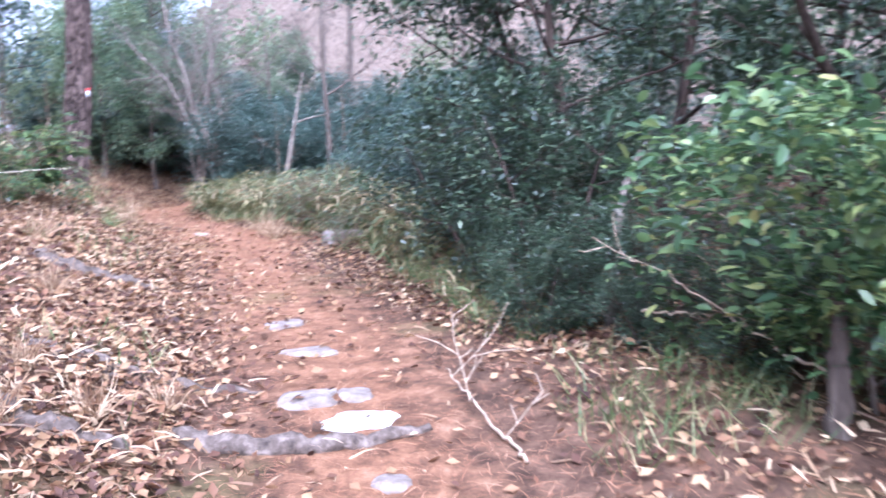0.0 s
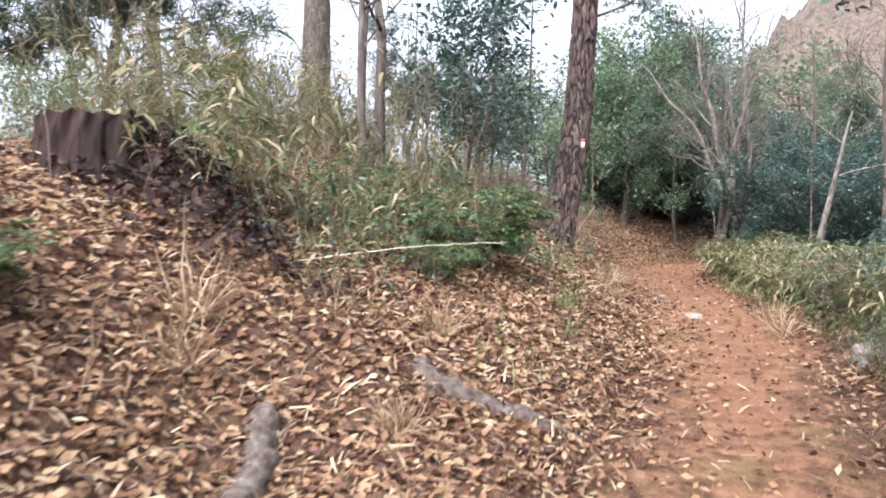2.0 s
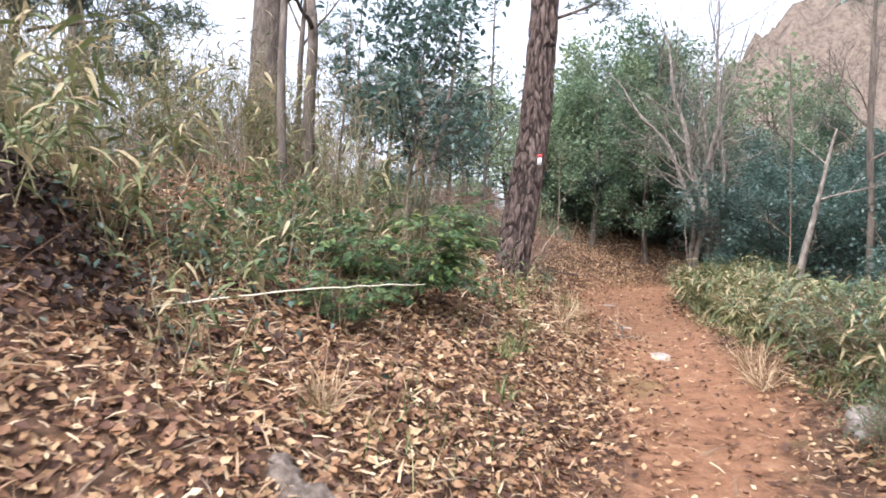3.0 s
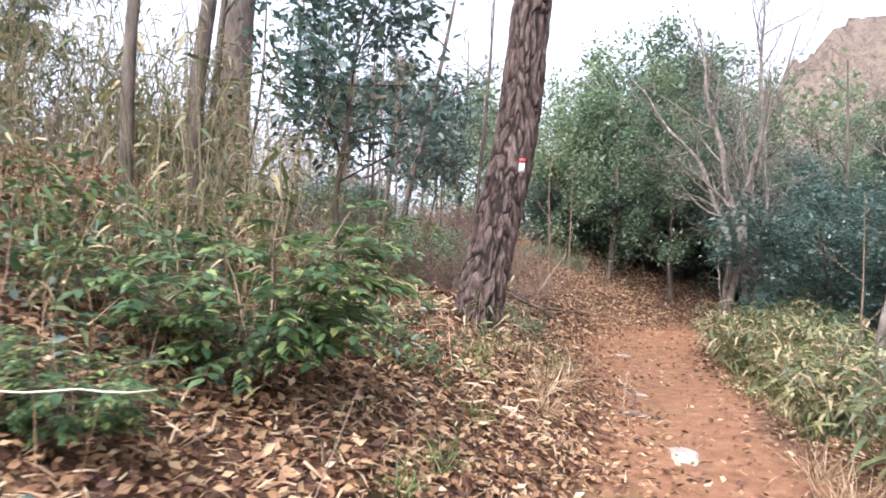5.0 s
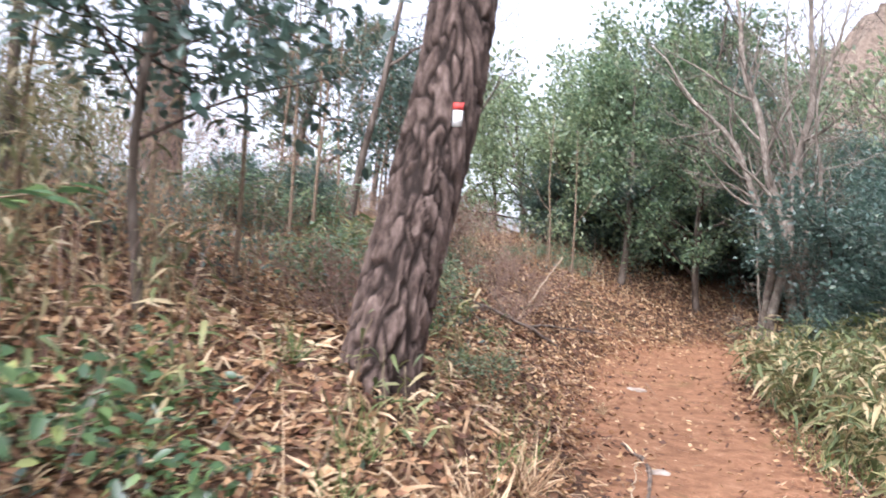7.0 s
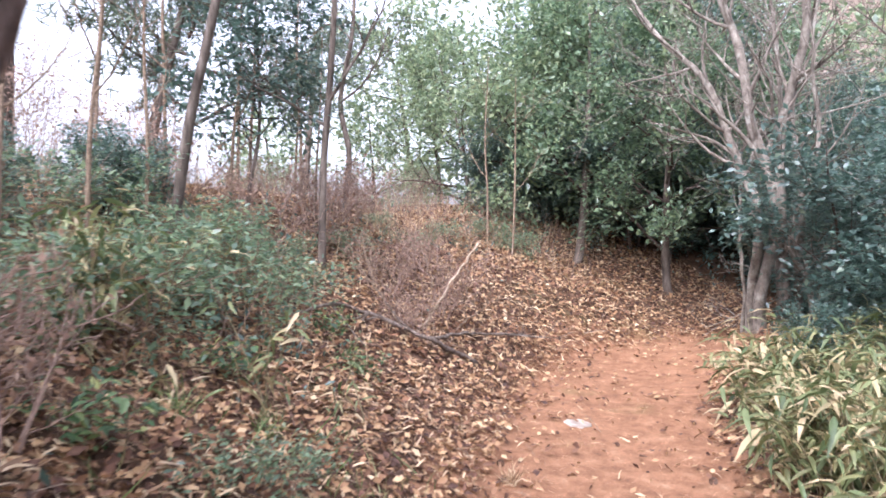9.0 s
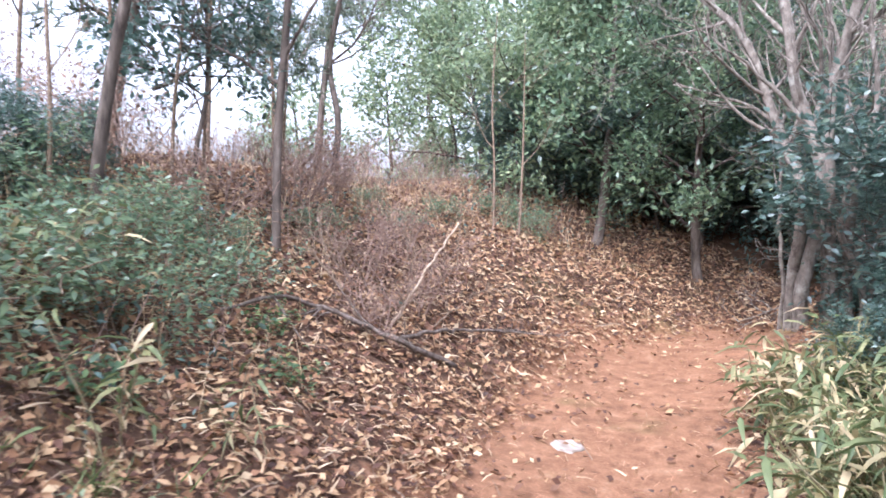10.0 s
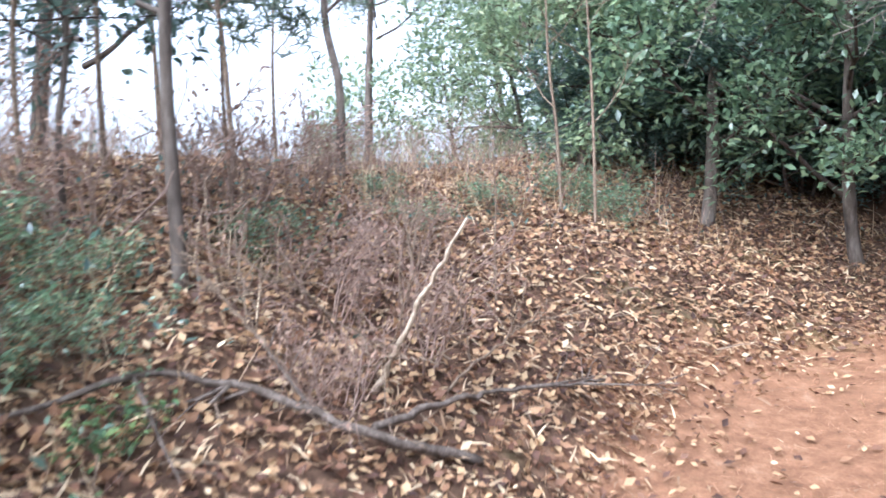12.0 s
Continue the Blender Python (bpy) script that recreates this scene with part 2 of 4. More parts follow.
CURL = (np.array([(0, 0, 0.02), (0.42, 0.27, 0.17), (0.5, 0, 0.02), (0.45, -0.25, 0.1), (1, 0.02, 0.16)]), np.array([(0, 2, 1), (0, 3, 2), (1, 2, 4), (3, 4, 2)]))
BLADE = (np.array([(0, 0.5, 0), (0, -0.5, 0), (0.5, 0.42, 0.08), (0.5, -0.42, 0.08), (1, 0, -0.02)]), np.array([(0, 1, 3), (0, 3, 2), (2, 3, 4)]))
SASA = (np.array([(0, 0, 0), (0.2, 0.5, 0.04), (0.2, -0.5, 0.04), (0.55, 0.45, -0.02), (0.55, -0.45, -0.02), (1, 0, -0.3), (0.2, 0, 0.0), (0.55, 0, -0.06)]),
        np.array([(0, 6, 1), (0, 2, 6), (1, 6, 7), (1, 7, 3), (6, 2, 4), (6, 4, 7), (3, 7, 5), (7, 4, 5)]))


def scatter(shape, places, along, up, length, width=1.0):
    """Many leaves: one shape laid at the places, along the ways, with the faces turned up."""
    tv, tt = shape
    n = len(places)
    x = unit(along)
    y = unit(np.cross(up, x))
    z = np.cross(x, y)
    length = np.broadcast_to(np.asarray(length, float), (n,))[:, None, None]
    width = np.broadcast_to(np.asarray(width, float), (n,))[:, None, None]
    v = (np.asarray(places)[:, None, :] + length * (tv[None, :, 0:1] * x[:, None, :] + tv[None, :, 2:3] * z[:, None, :]) + length * width * tv[None, :, 1:2] * y[:, None, :])
    t = tt[None] + (np.arange(n) * len(tv))[:, None, None]
    return v.reshape(-1, 3), t.reshape(-1, 3)


def sphere_ways(n, lift=0.0):
    w = unit(rng.normal(size=(n, 3)))
    w[:, 2] += lift
    return unit(w)


def bent(p, way, length, steps, wobble, pull):
    """Points of a limb that wanders and is pulled towards a way."""
    pts, d = [np.array(p, float)], unit(way)
    for _ in range(steps):
        d = unit(d + rng.normal(size=3) * wobble + np.asarray(pull) / steps)
        pts.append(pts[-1] + d * length / steps)
    return np.array(pts)


def grow(p, way, length, r, level, kids, spread=0.8, wobble=0.12, pull=(0, 0, 0.3), shrink=0.55, start=0.3, sides=7):
    """Limbs and twigs. Returns tubes and the points of the last twigs with their ways."""
    steps = max(3, int(length / 0.18)) if level > 0 else 4
    steps = min(steps, 14)
    pts = bent(p, way, length, steps, wobble, pull)
    rad = r * (1 - 0.75 * np.linspace(0, 1, len(pts)))
    tubes = [tube(pts, np.maximum(rad, 0.003), sides, 0.04, False)]
    anchors = []
    if level == 0:
        ways = unit(np.gradient(pts, axis=0))
        return tubes, list(zip(pts[1:], ways[1:]))
    for k in range(kids[0]):
        f = start + (1 - start) * (k + rng.random()) / kids[0]
        i = min(int(f * (len(pts) - 1)), len(pts) - 2)
        q = pts[i] + (pts[i + 1] - pts[i]) * (f * (len(pts) - 1) - i)
        d = unit(pts[i + 1] - pts[i])
        side = unit(np.cross(d, rng.normal(size=3)))
        a, b = grow(q, d * (1 - 0.5 * spread) + side * spread, length * shrink * (1.15 - 0.55 * f) * rng.uniform(0.75, 1.25), r * 0.5 * (1.1 - 0.6 * f), level - 1, kids[1:] or kids, spread, wobble * 1.2, pull, shrink, 0.25, max(4, sides - 2))
        tubes += a
        anchors += b
    anchors.append((pts[-1], unit(pts[-1] - pts[-2])))
    return tubes, anchors


def foliage(anchors, per, size, shape=LEAF2, puff=0.08, droop=0.0, width=1.0, outward=0.7, flat=0.75):
    pts = np.array([a for a, _ in anchors])
    ways = np.array([w for _, w in anchors])
    pts, ways = np.repeat(pts, per, 0), np.repeat(ways, per, 0)
    n = len(pts)
    places = pts + rng.normal(size=(n, 3)) * puff
    along = ways * outward + sphere_ways(n)
    along[:, 2] = along[:, 2] * flat - droop
    up = rng.normal(size=(n, 3)) * 0.45 + np.array([0, 0, 1.0])
    return scatter(shape, places, along, up, size * rng.uniform(0.6, 1.25, n), width)


# ---------------------------------------------------------------- the lie of the land
TRAIL = [(0.35, -30, -1.6), (0.2, -6, -0.45), (0.1, 0, -0.08), (-0.5, 4, 0.42), (-1.15, 6, 0.54), (-2.2, 9, 0.74), (-3.5, 12, 0.94), (-4.6, 14, 0.98),
         (-5.9, 16.5, 1.02), (-6.9, 18.6, 1.12), (-7.3, 20.3, 1.16), (-6.9, 22.0, 1.2), (-5.4, 23.6, 1.25), (-2.5, 25, 1.35), (6, 27, 1.7), (40, 30, 2.5)]
BANK_D = [-60, -12, -6.5, -4.6, -3.9, -3.0, -2.4, -1.6, -1.1, -0.75, 0, 0.75, 1.1, 2, 5, 12, 60]
BANK_Z = [-2.5, 1.7, 2.0, 1.8, 1.55, 1.06, 0.76, 0.46, 0.2, 0.04, 0, 0.04, 0.1, 0.14, 0.2, 0.1, -2]
MOUNDS = [(-5.65, 12.1, 0.33, 0.95), (-5.0, 5.75, 0.36, 0.5), (-6.2, 21.5, 0.4, 0.9), (-4.9, 9.3, 0.12, 0.9), (-3.0, 4.55, -0.42, 0.95), (-4.5, 6.35, -0.22, 0.6), (-9.7, 18.7, 0.36, 1.5), (-9.0, 16.8, 0.2, 0.8), (-9.5, 20.9, 0.3, 1.1)]


def spline(points, n=14):
    p = np.array(points, float)
    p = np.concatenate([p[:1], p, p[-1:]])
    out = []
    for i in range(1, len(p) - 2):
        t = (np.arange(n) / n)[:, None]
        out.append(0.5 * (2 * p[i] + (p[i + 1] - p[i - 1]) * t + (2 * p[i - 1] - 5 * p[i] + 4 * p[i + 1] - p[i + 2]) * t ** 2 + (3 * p[i] - p[i - 1] - 3 * p[i + 1] + p[i + 2]) * t ** 3))
    out.append(p[-2:-1])
    return np.concatenate(out)


LINE = spline(TRAIL)


def beside(x, y):
    """How far a place lies to the right of the trail's middle, and the trail's height there."""
    x, y = np.atleast_1d(np.asarray(x, float)), np.atleast_1d(np.asarray(y, float))
    best, d, z = np.full(x.shape, 1e9), np.zeros(x.shape), np.zeros(x.shape)
    for a, b in zip(LINE[:-1], LINE[1:]):
        vx, vy = b[0] - a[0], b[1] - a[1]
        t = np.clip(((x - a[0]) * vx + (y - a[1]) * vy) / (vx * vx + vy * vy), 0, 1)
        px, py = x - a[0] - t * vx, y - a[1] - t * vy
        q = px * px + py * py
        m = q < best
        best[m] = q[m]
        d[m] = (-np.sign(vx * py - vy * px) * np.sqrt(q))[m]
        z[m] = (a[2] + t * (b[2] - a[2]))[m]
    return d, z


def ripple(x, y):
    out = np.zeros_like(x)
    for k, (f, amp, ang) in enumerate([(0.9, 0.05, 0.3), (1.7, 0.03, 1.4), (2.9, 0.02, 2.3), (4.7, 0.014, 0.8), (7.9, 0.009, 1.9), (13.1, 0.006, 2.9), (21.0, 0.004, 0.1)]):
        c, s = math.cos(ang), math.sin(ang)
        out += amp * np.sin(f * (x * c + y * s) + k) * np.sin(f * 0.8 * (y * c - x * s) + 2 * k)
    return out


def land(x, y):
    d, z = beside(x, y)
    x, y = np.atleast_1d(np.asarray(x, float)), np.atleast_1d(np.asarray(y, float))
    out = z + np.interp(d, BANK_D, BANK_Z)
    for mx, my, amp, rad in MOUNDS:
        out += amp * np.exp(-((x - mx) ** 2 + (y - my) ** 2) / rad ** 2)
    return out + ripple(x, y) * np.clip(np.abs(d) * 0.8, 0.25, 1.4)


def on(x, y, lift=0.0):
    return np.array([x, y, float(land(x, y)[0]) + lift])


# ---------------------------------------------------------------- ground
def build_ground():
    def lines(lo, hi, a, b, fine):
        mid = np.arange(a, b, fine)
        left = a - np.geomspace(0.15, a - lo, 34)[::-1]
        right = b + np.geomspace(0.15, hi - b, 34)
        return np.concatenate([left, mid, right])
    xs, ys = lines(-900, 900, -12.5, 3.0, 0.07), lines(-900, 900, -0.5, 24.5, 0.07)
    gx, gy = np.meshgrid(xs, ys)
    shape = gx.shape
    x, y = gx.ravel(), gy.ravel()
    z = land(x, y)
    v = np.stack([x, y, z], -1)
    i, j = np.meshgrid(np.arange(shape[0] - 1), np.arange(shape[1] - 1), indexing="ij")
    a = i * shape[1] + j
    q = np.stack([a, a + 1, a + shape[1] + 1, a + shape[1]], -1).reshape(-1, 4)
    ob = part("ground", (v, np.concatenate([q[:, [0, 1, 2]], q[:, [0, 2, 3]]])), M_GROUND, smooth=True)
    d, _ = beside(x, y)
    wide = 0.72 + 0.12 * np.sin(y * 1.3) + 0.3 * np.clip((y - 13) / 3, 0, 1)
    tr = np.clip(1.25 - np.abs(d) / wide, 0, 1) ** 0.7
    tr *= np.interp(y, [7, 12], [0.48, 1.0])
    ob.data.attributes.new("trodden", "FLOAT", "POINT").data.foreach_set("value", tr.astype(np.float32))
    tagged(ob, "orange clay trail between leaf-covered forest banks", "ground", kind="structure")


build_ground()


def build_hill():
    """The far hillside of brown winter wood, lumpy with crowns."""
    n, m = 190, 60
    u, w = np.meshgrid(np.linspace(0, 1, n), np.linspace(0, 1, m), indexing="ij")
    x = -60 + 150 * u
    y = 62 + 55 * w
    ridge = np.interp(x, [-60, -40, -33, -28, -25, -20, 0, 40, 90], [2.0, 3.0, 8.0, 17, 26, 31, 35, 35, 24])
    z = -3 + ridge * np.sin(np.clip(w * 1.5, 0, 1) * math.pi / 2)
    z += np.abs(np.sin(x * 0.9 + 1.3 * np.sin(y * 0.5)) * np.sin(y * 0.8 + np.sin(x * 0.6))) * 2.2 + rng.normal(size=x.shape) * 0.6
    v = np.stack([x.ravel(), y.ravel(), z.ravel()], -1)
    i, j = np.meshgrid(np.arange(n - 1), np.arange(m - 1), indexing="ij")
    a = i * m + j
    q = np.stack([a, a + m, a + m + 1, a + 1], -1).reshape(-1, 4)
    ob = part("backdrop_hill", (v, np.concatenate([q[:, [0, 1, 2]], q[:, [0, 2, 3]]])), M_HILL)
    tagged(ob, "far hillside of reddish brown winter woodland", "hill", kind="structure")


build_hill()


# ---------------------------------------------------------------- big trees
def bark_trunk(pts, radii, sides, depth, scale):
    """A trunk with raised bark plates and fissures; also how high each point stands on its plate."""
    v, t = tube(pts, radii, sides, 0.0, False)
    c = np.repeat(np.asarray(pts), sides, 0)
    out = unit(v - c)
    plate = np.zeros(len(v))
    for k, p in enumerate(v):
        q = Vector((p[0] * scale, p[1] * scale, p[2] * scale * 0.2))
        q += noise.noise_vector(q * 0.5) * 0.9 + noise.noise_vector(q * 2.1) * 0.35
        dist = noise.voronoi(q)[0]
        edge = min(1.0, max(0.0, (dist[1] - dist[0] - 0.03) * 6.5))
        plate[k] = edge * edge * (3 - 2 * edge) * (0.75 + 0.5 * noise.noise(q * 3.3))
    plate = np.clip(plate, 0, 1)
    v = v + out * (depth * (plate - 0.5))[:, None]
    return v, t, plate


def resample(points, n):
    line = spline(points, 24)
    s = np.concatenate([[0], np.cumsum(np.linalg.norm(np.diff(line, axis=0), axis=1))])
    k = np.linspace(0, s[-1], n)
    return np.stack([np.interp(k, s, line[:, a]) for a in range(3)], -1)


def needle_tufts(anchors, per, size):
    pts = np.repeat(np.array([a for a, _ in anchors]), per, 0) + rng.normal(size=(len(anchors) * per, 3)) * 0.09
    pts = np.repeat(pts, 7, 0)
    n = len(pts)
    return scatter(BLADE, pts, sphere_ways(n, 0.35), sphere_ways(n), size * rng.uniform(0.7, 1.2, n), 0.1)


def pine_crown(top, n, reach, size, tufts, parent, bark):
    tubes, anchors = [], []
    for k in range(n):
        f = k / max(1, n - 1)
        a = k * 2.4 + rng.random()
        base = top - np.array([0, 0, (1 - f) * reach * 0.9])
        tb, an = grow(base, (math.cos(a), math.sin(a), 0.25), reach * rng.uniform(0.6, 1.1), 0.028, 1, [8], 0.9, 0.12, (0, 0, 0.25), 0.45)
        part("limb", join(tb), bark, parent)
        anchors += an
    part("crown", needle_tufts(anchors, tufts, size), L_NEEDLE, parent, "dark green needle tufts")


def marker_pine():
    base = on(-5.43, 11.96)
    tree = thing("pine_tree", "leaning pine with deeply fissured grey-brown bark beside the trail", "tree", place=base)
    shape = [(-0.07, -0.1, -0.3), (-0.05, -0.05, 0.1), (-0.05, 0.12, 0.75), (-0.05, 0.29, 1.3), (-0.05, 0.41, 1.8), (-0.05, 0.47, 2.4), (-0.03, 0.55, 3.5), (0.0, 0.6, 5.0), (0.05, 0.7, 9.0)]
    pts = resample(shape, 600)
    pts = np.concatenate([pts[:330], pts[330::9]])
    h = pts[:, 2]
    radii = np.interp(h, [-0.3, 0.0, 0.25, 0.7, 1.5, 3, 9], [0.23, 0.2, 0.193, 0.192, 0.186, 0.17, 0.10])
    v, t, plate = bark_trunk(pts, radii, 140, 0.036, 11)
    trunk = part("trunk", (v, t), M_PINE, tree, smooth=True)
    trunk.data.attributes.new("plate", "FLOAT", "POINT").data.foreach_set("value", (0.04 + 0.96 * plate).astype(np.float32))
    tubes = []
    bough, tips = [], []
    for z, a in ((3.15, 0.5), (3.5, 0.9)):
        k = int(np.argmin(np.abs(h - z)))
        tb, an = grow(pts[k], (math.cos(a), math.sin(a), 0.2), 1.1, 0.025, 1, [6], 0.8, 0.1, (0, 0, 0.1), 0.45)
        bough += tb
        tips += an[4:]
    part("bough", join(bough), M_BARK, tree)
    part("bough_needles", needle_tufts(tips, 3, 0.12), L_NEEDLE, tree, "dark needle tufts on a low bough")
    for z, a, ln in ((3.4, 3.2, 1.2), (4.2, 2.9, 1.3)):
        k = int(np.argmin(np.abs(h - z)))
        tubes += grow(pts[k], (math.cos(a), math.sin(a), 0.35), ln, 0.03, 1, [5], 0.8)[0]
    part("dead_branch", join(tubes), M_BARK, tree)
    tubes, anchors = [], []
    for k in range(12):
        z = 5.0 + 0.34 * k
        i = int(np.argmin(np.abs(h - z)))
        a = k * 2.4
        tb, an = grow(pts[i], (math.cos(a), math.sin(a), 0.1), rng.uniform(1.4, 2.3), 0.05, 1, [7], 0.9, 0.1, (0, 0, 0.2), 0.45)
        part("limb", join(tb), M_BARK, tree)
        anchors += an
    part("crown", needle_tufts(anchors, 7, 0.13), L_NEEDLE, tree, "dark green needle tufts")
    k = int(np.argmin(np.abs(h + base[2] - 3.22)))
    return pts[k] + base, radii[k]


PINE, PINE_R = marker_pine()


def marker_tag():
    """A small white tag under a band of red tape, nailed to the pine."""
    out = unit((np.array([-2.4, 8.3, 0]) - PINE) * np.array([1, 1, 0]))
    side = np.cross((0, 0, 1.0), out)
    c = PINE - np.array([0, 0, 0.06]) + side * 0.075 + out * (PINE_R * 0.93 + 0.004)
    tag = thing("trail_marker", "small white tag below red tape on the pine trunk", "trail marker", place=c)

    def plate(w, h, z0, skew, thick, push):
        g = []
        for s in (push, push - thick):
            for a, b in ((-1, 0), (1, 0), (1, 1), (-1, 1)):
                g.append(side * (a * w / 2 + skew * b) + np.array([0, 0, z0 + b * h]) + out * (s + 0.004 * a))
        f = [(0, 1, 2), (0, 2, 3), (4, 6, 5), (4, 7, 6), (0, 4, 5), (0, 5, 1), (1, 5, 6), (1, 6, 2), (2, 6, 7), (2, 7, 3), (3, 7, 4), (3, 4, 0)]
        return np.array(g), np.array(f)
    part("tag", plate(0.05, 0.085, -0.06, 0.004, 0.006, 0.035), M_WHITE, tag, "white plastic tag")
    part("tape", plate(0.055, 0.035, 0.029, 0.006, 0.006, 0.038), M_RED, tag, "red tape")


marker_tag()


def bare_tree(name, label, base, shape, r, limbs, bark, levels=2, kids=(7, 6), fine=True):
    """A leafless tree: a main stem through the given offsets, with limbs and twigs."""
    tree = thing(name, label, "tree", place=base)
    pts = resample([(0, 0, -0.15), *shape], 26)
    rad = r * np.interp(np.linspace(0, 1, 26), [0, 0.06, 0.5, 1], [1.35, 1.0, 0.75, 0.25])
    part("trunk", tube(pts, rad, 12, 0.03), bark, tree, smooth=True)
    for f, az, lift, ln in limbs:
        k = int(f * 25)
        part("limb", join(grow(pts[k], (math.cos(az), math.sin(az), lift), ln, rad[k] * 0.55, levels, list(kids), 0.7, 0.13, (0, 0, 0.35))[0]), bark, tree, smooth=True)
    return tree


def clump_tree():
    """Several pale smooth stems from one foot, fanning out into bare twigs."""
    base = on(-6.28, 21.4)
    GROW = 1.12
    tree = thing("multi_stemmed_tree", "pale smooth-barked leafless tree with several stems from one foot", "tree", place=base)
    stems = [((-0.14, -0.05), (-0.2, -0.08, 1.3), (-0.75, 0.1, 2.5), (-2.3, 0.5, 4.3), 0.062), ((-0.05, -0.1), (-0.02, -0.1, 1.5), (-0.42, -0.1, 2.9), (-1.0, 0.1, 5.2), 0.075),
             ((0.1, 0.02), (0.02, 0.0, 1.6), (0.2, 0.1, 3.2), (0.1, 0.2, 5.6), 0.07), ((0.2, 0.08), (0.26, 0.1, 1.2), (0.12, 0.1, 2.4), (0.75, 0.3, 5.0), 0.05),
             ((0.02, 0.15), (0.0, 0.25, 1.5), (-0.2, 0.5, 3.2), (-0.4, 0.9, 5.0), 0.042), ((0.3, -0.05), (0.24, -0.1, 1.0), (0.4, -0.15, 1.9), (0.42, -0.3, 3.6), 0.038),
             ((-0.26, 0.05), (-0.42, 0.1, 1.5), (-0.62, 0.15, 2.3), (-1.3, 0.3, 3.2), 0.026), ((0.36, 0.05), (0.36, 0.05, 0.6), (0.38, 0.05, 0.9), (0.4, 0.05, 1.05), 0.045)]
    for (fx, fy), a, b, c, r in stems:
        pts = resample([(fx * 1.35, fy * 1.3, -0.2), (fx * 1.2, fy * 1.2, 0.4), a, b, c], 30) * GROW
        f = np.linspace(0, 1, 30)[:, None]
        ph = rng.uniform(0, 6.28, 3)
        pts += 0.045 * np.sin(f * rng.uniform(12, 20) + ph) * np.minimum(f * 6, 1) + rng.normal(size=(30, 3)) * 0.008
        rad = r * GROW * np.interp(np.linspace(0, 1, 30), [0, 0.08, 0.6, 1], [1.05, 0.85, 0.6, 0.16])
        part("stem", tube(pts, rad, 12, 0.05), M_SMOOTH, tree, smooth=True)
        for k in range(13):
            i = int(rng.uniform(10, 29))
            d = unit(pts[i] - pts[i - 1]) * 0.7 + rng.normal(size=3) * 0.45
            part("twig", join(grow(pts[i], d, rng.uniform(0.8, 1.7), rad[i] * 0.5, 2, [5, 4], 0.7, 0.13, (0, 0, 0.3), 0.5)[0]), M_SMOOTH, tree)
    side = [(np.array([rng.uniform(-0.5, -0.2), rng.uniform(-0.2, 0.2), rng.uniform(0.9, 1.5)]), np.array([-1.0, 0, 0.2])) for _ in range(14)]
    part("sprig", foliage(side, 3, 0.07, LEAF6, 0.07), L_EVER, tree, "green leaf sprigs on the stem")["kind"] = "stuff"


clump_tree()


def evergreen(name, label, height, spread, r, limbs, per, size, leaf, bark, low=0.12, shape=LEAF2, puff=0.09, kids=(6, 5), cat="tree", stems=1):
    """A broadleaved evergreen: stems, limbs and a crown of single leaves, uneven, with gaps."""
    tree = thing(name, label, cat)
    tubes, anchors = [], []
    for s in range(stems):
        a0 = rng.uniform(0, 6.28)
        lean = rng.uniform(0.05, 0.18) if stems == 1 else rng.uniform(0.2, 0.5)
        pts = bent((0.12 * s * math.cos(a0), 0.12 * s * math.sin(a0), -0.15), (lean * math.cos(a0), lean * math.sin(a0), 1), height, 16, 0.06, (0, 0, 0.3))
        rad = r * np.linspace(1, 0.15, 17)
        part("trunk" if cat == "tree" else "stem", tube(pts, rad, 9, 0.05, False), bark, tree, smooth=True)
        for k in range(limbs):
            f = low + (0.97 - low) * (k + rng.random()) / limbs
            i = min(int(f * 16), 15)
            az = k * 2.399 + rng.uniform(-0.5, 0.5)
            ln = spread * (1.05 - 0.6 * abs(f - 0.45)) * rng.uniform(0.55, 1.2)
            tb, an = grow(pts[i], (math.cos(az), math.sin(az), rng.uniform(0.1, 0.7)), ln, rad[i] * 0.5, 1, list(kids), 0.85, 0.12, (0, 0, 0.15), 0.5, 0.2, 5)
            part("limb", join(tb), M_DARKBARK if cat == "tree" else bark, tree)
            anchors += an
    part("crown", foliage(anchors, per, size, shape, puff, flat=0.75 if cat == "tree" else 0.4), leaf, tree)
    return tree


def put(ob, x, y, turn=0.0, scale=1.0, tall=None, lift=0.0, tilt=0.0):
    m = Matrix.Translation(Vector(on(x, y, lift))) @ Euler((radians(tilt), 0, radians(turn))).to_matrix().to_4x4() @ Matrix.Diagonal((scale, scale, tall or scale, 1))
    return m


def place_all(source, spots):
    """The first spot takes the thing itself, the others take copies."""
    first = True
    for x, y, turn, scale in spots:
        m = put(source, x, y, turn, scale)
        if first:
            keep = m
            first = False
        else:
            copy_thing(source, m)
    source.matrix_basis = keep


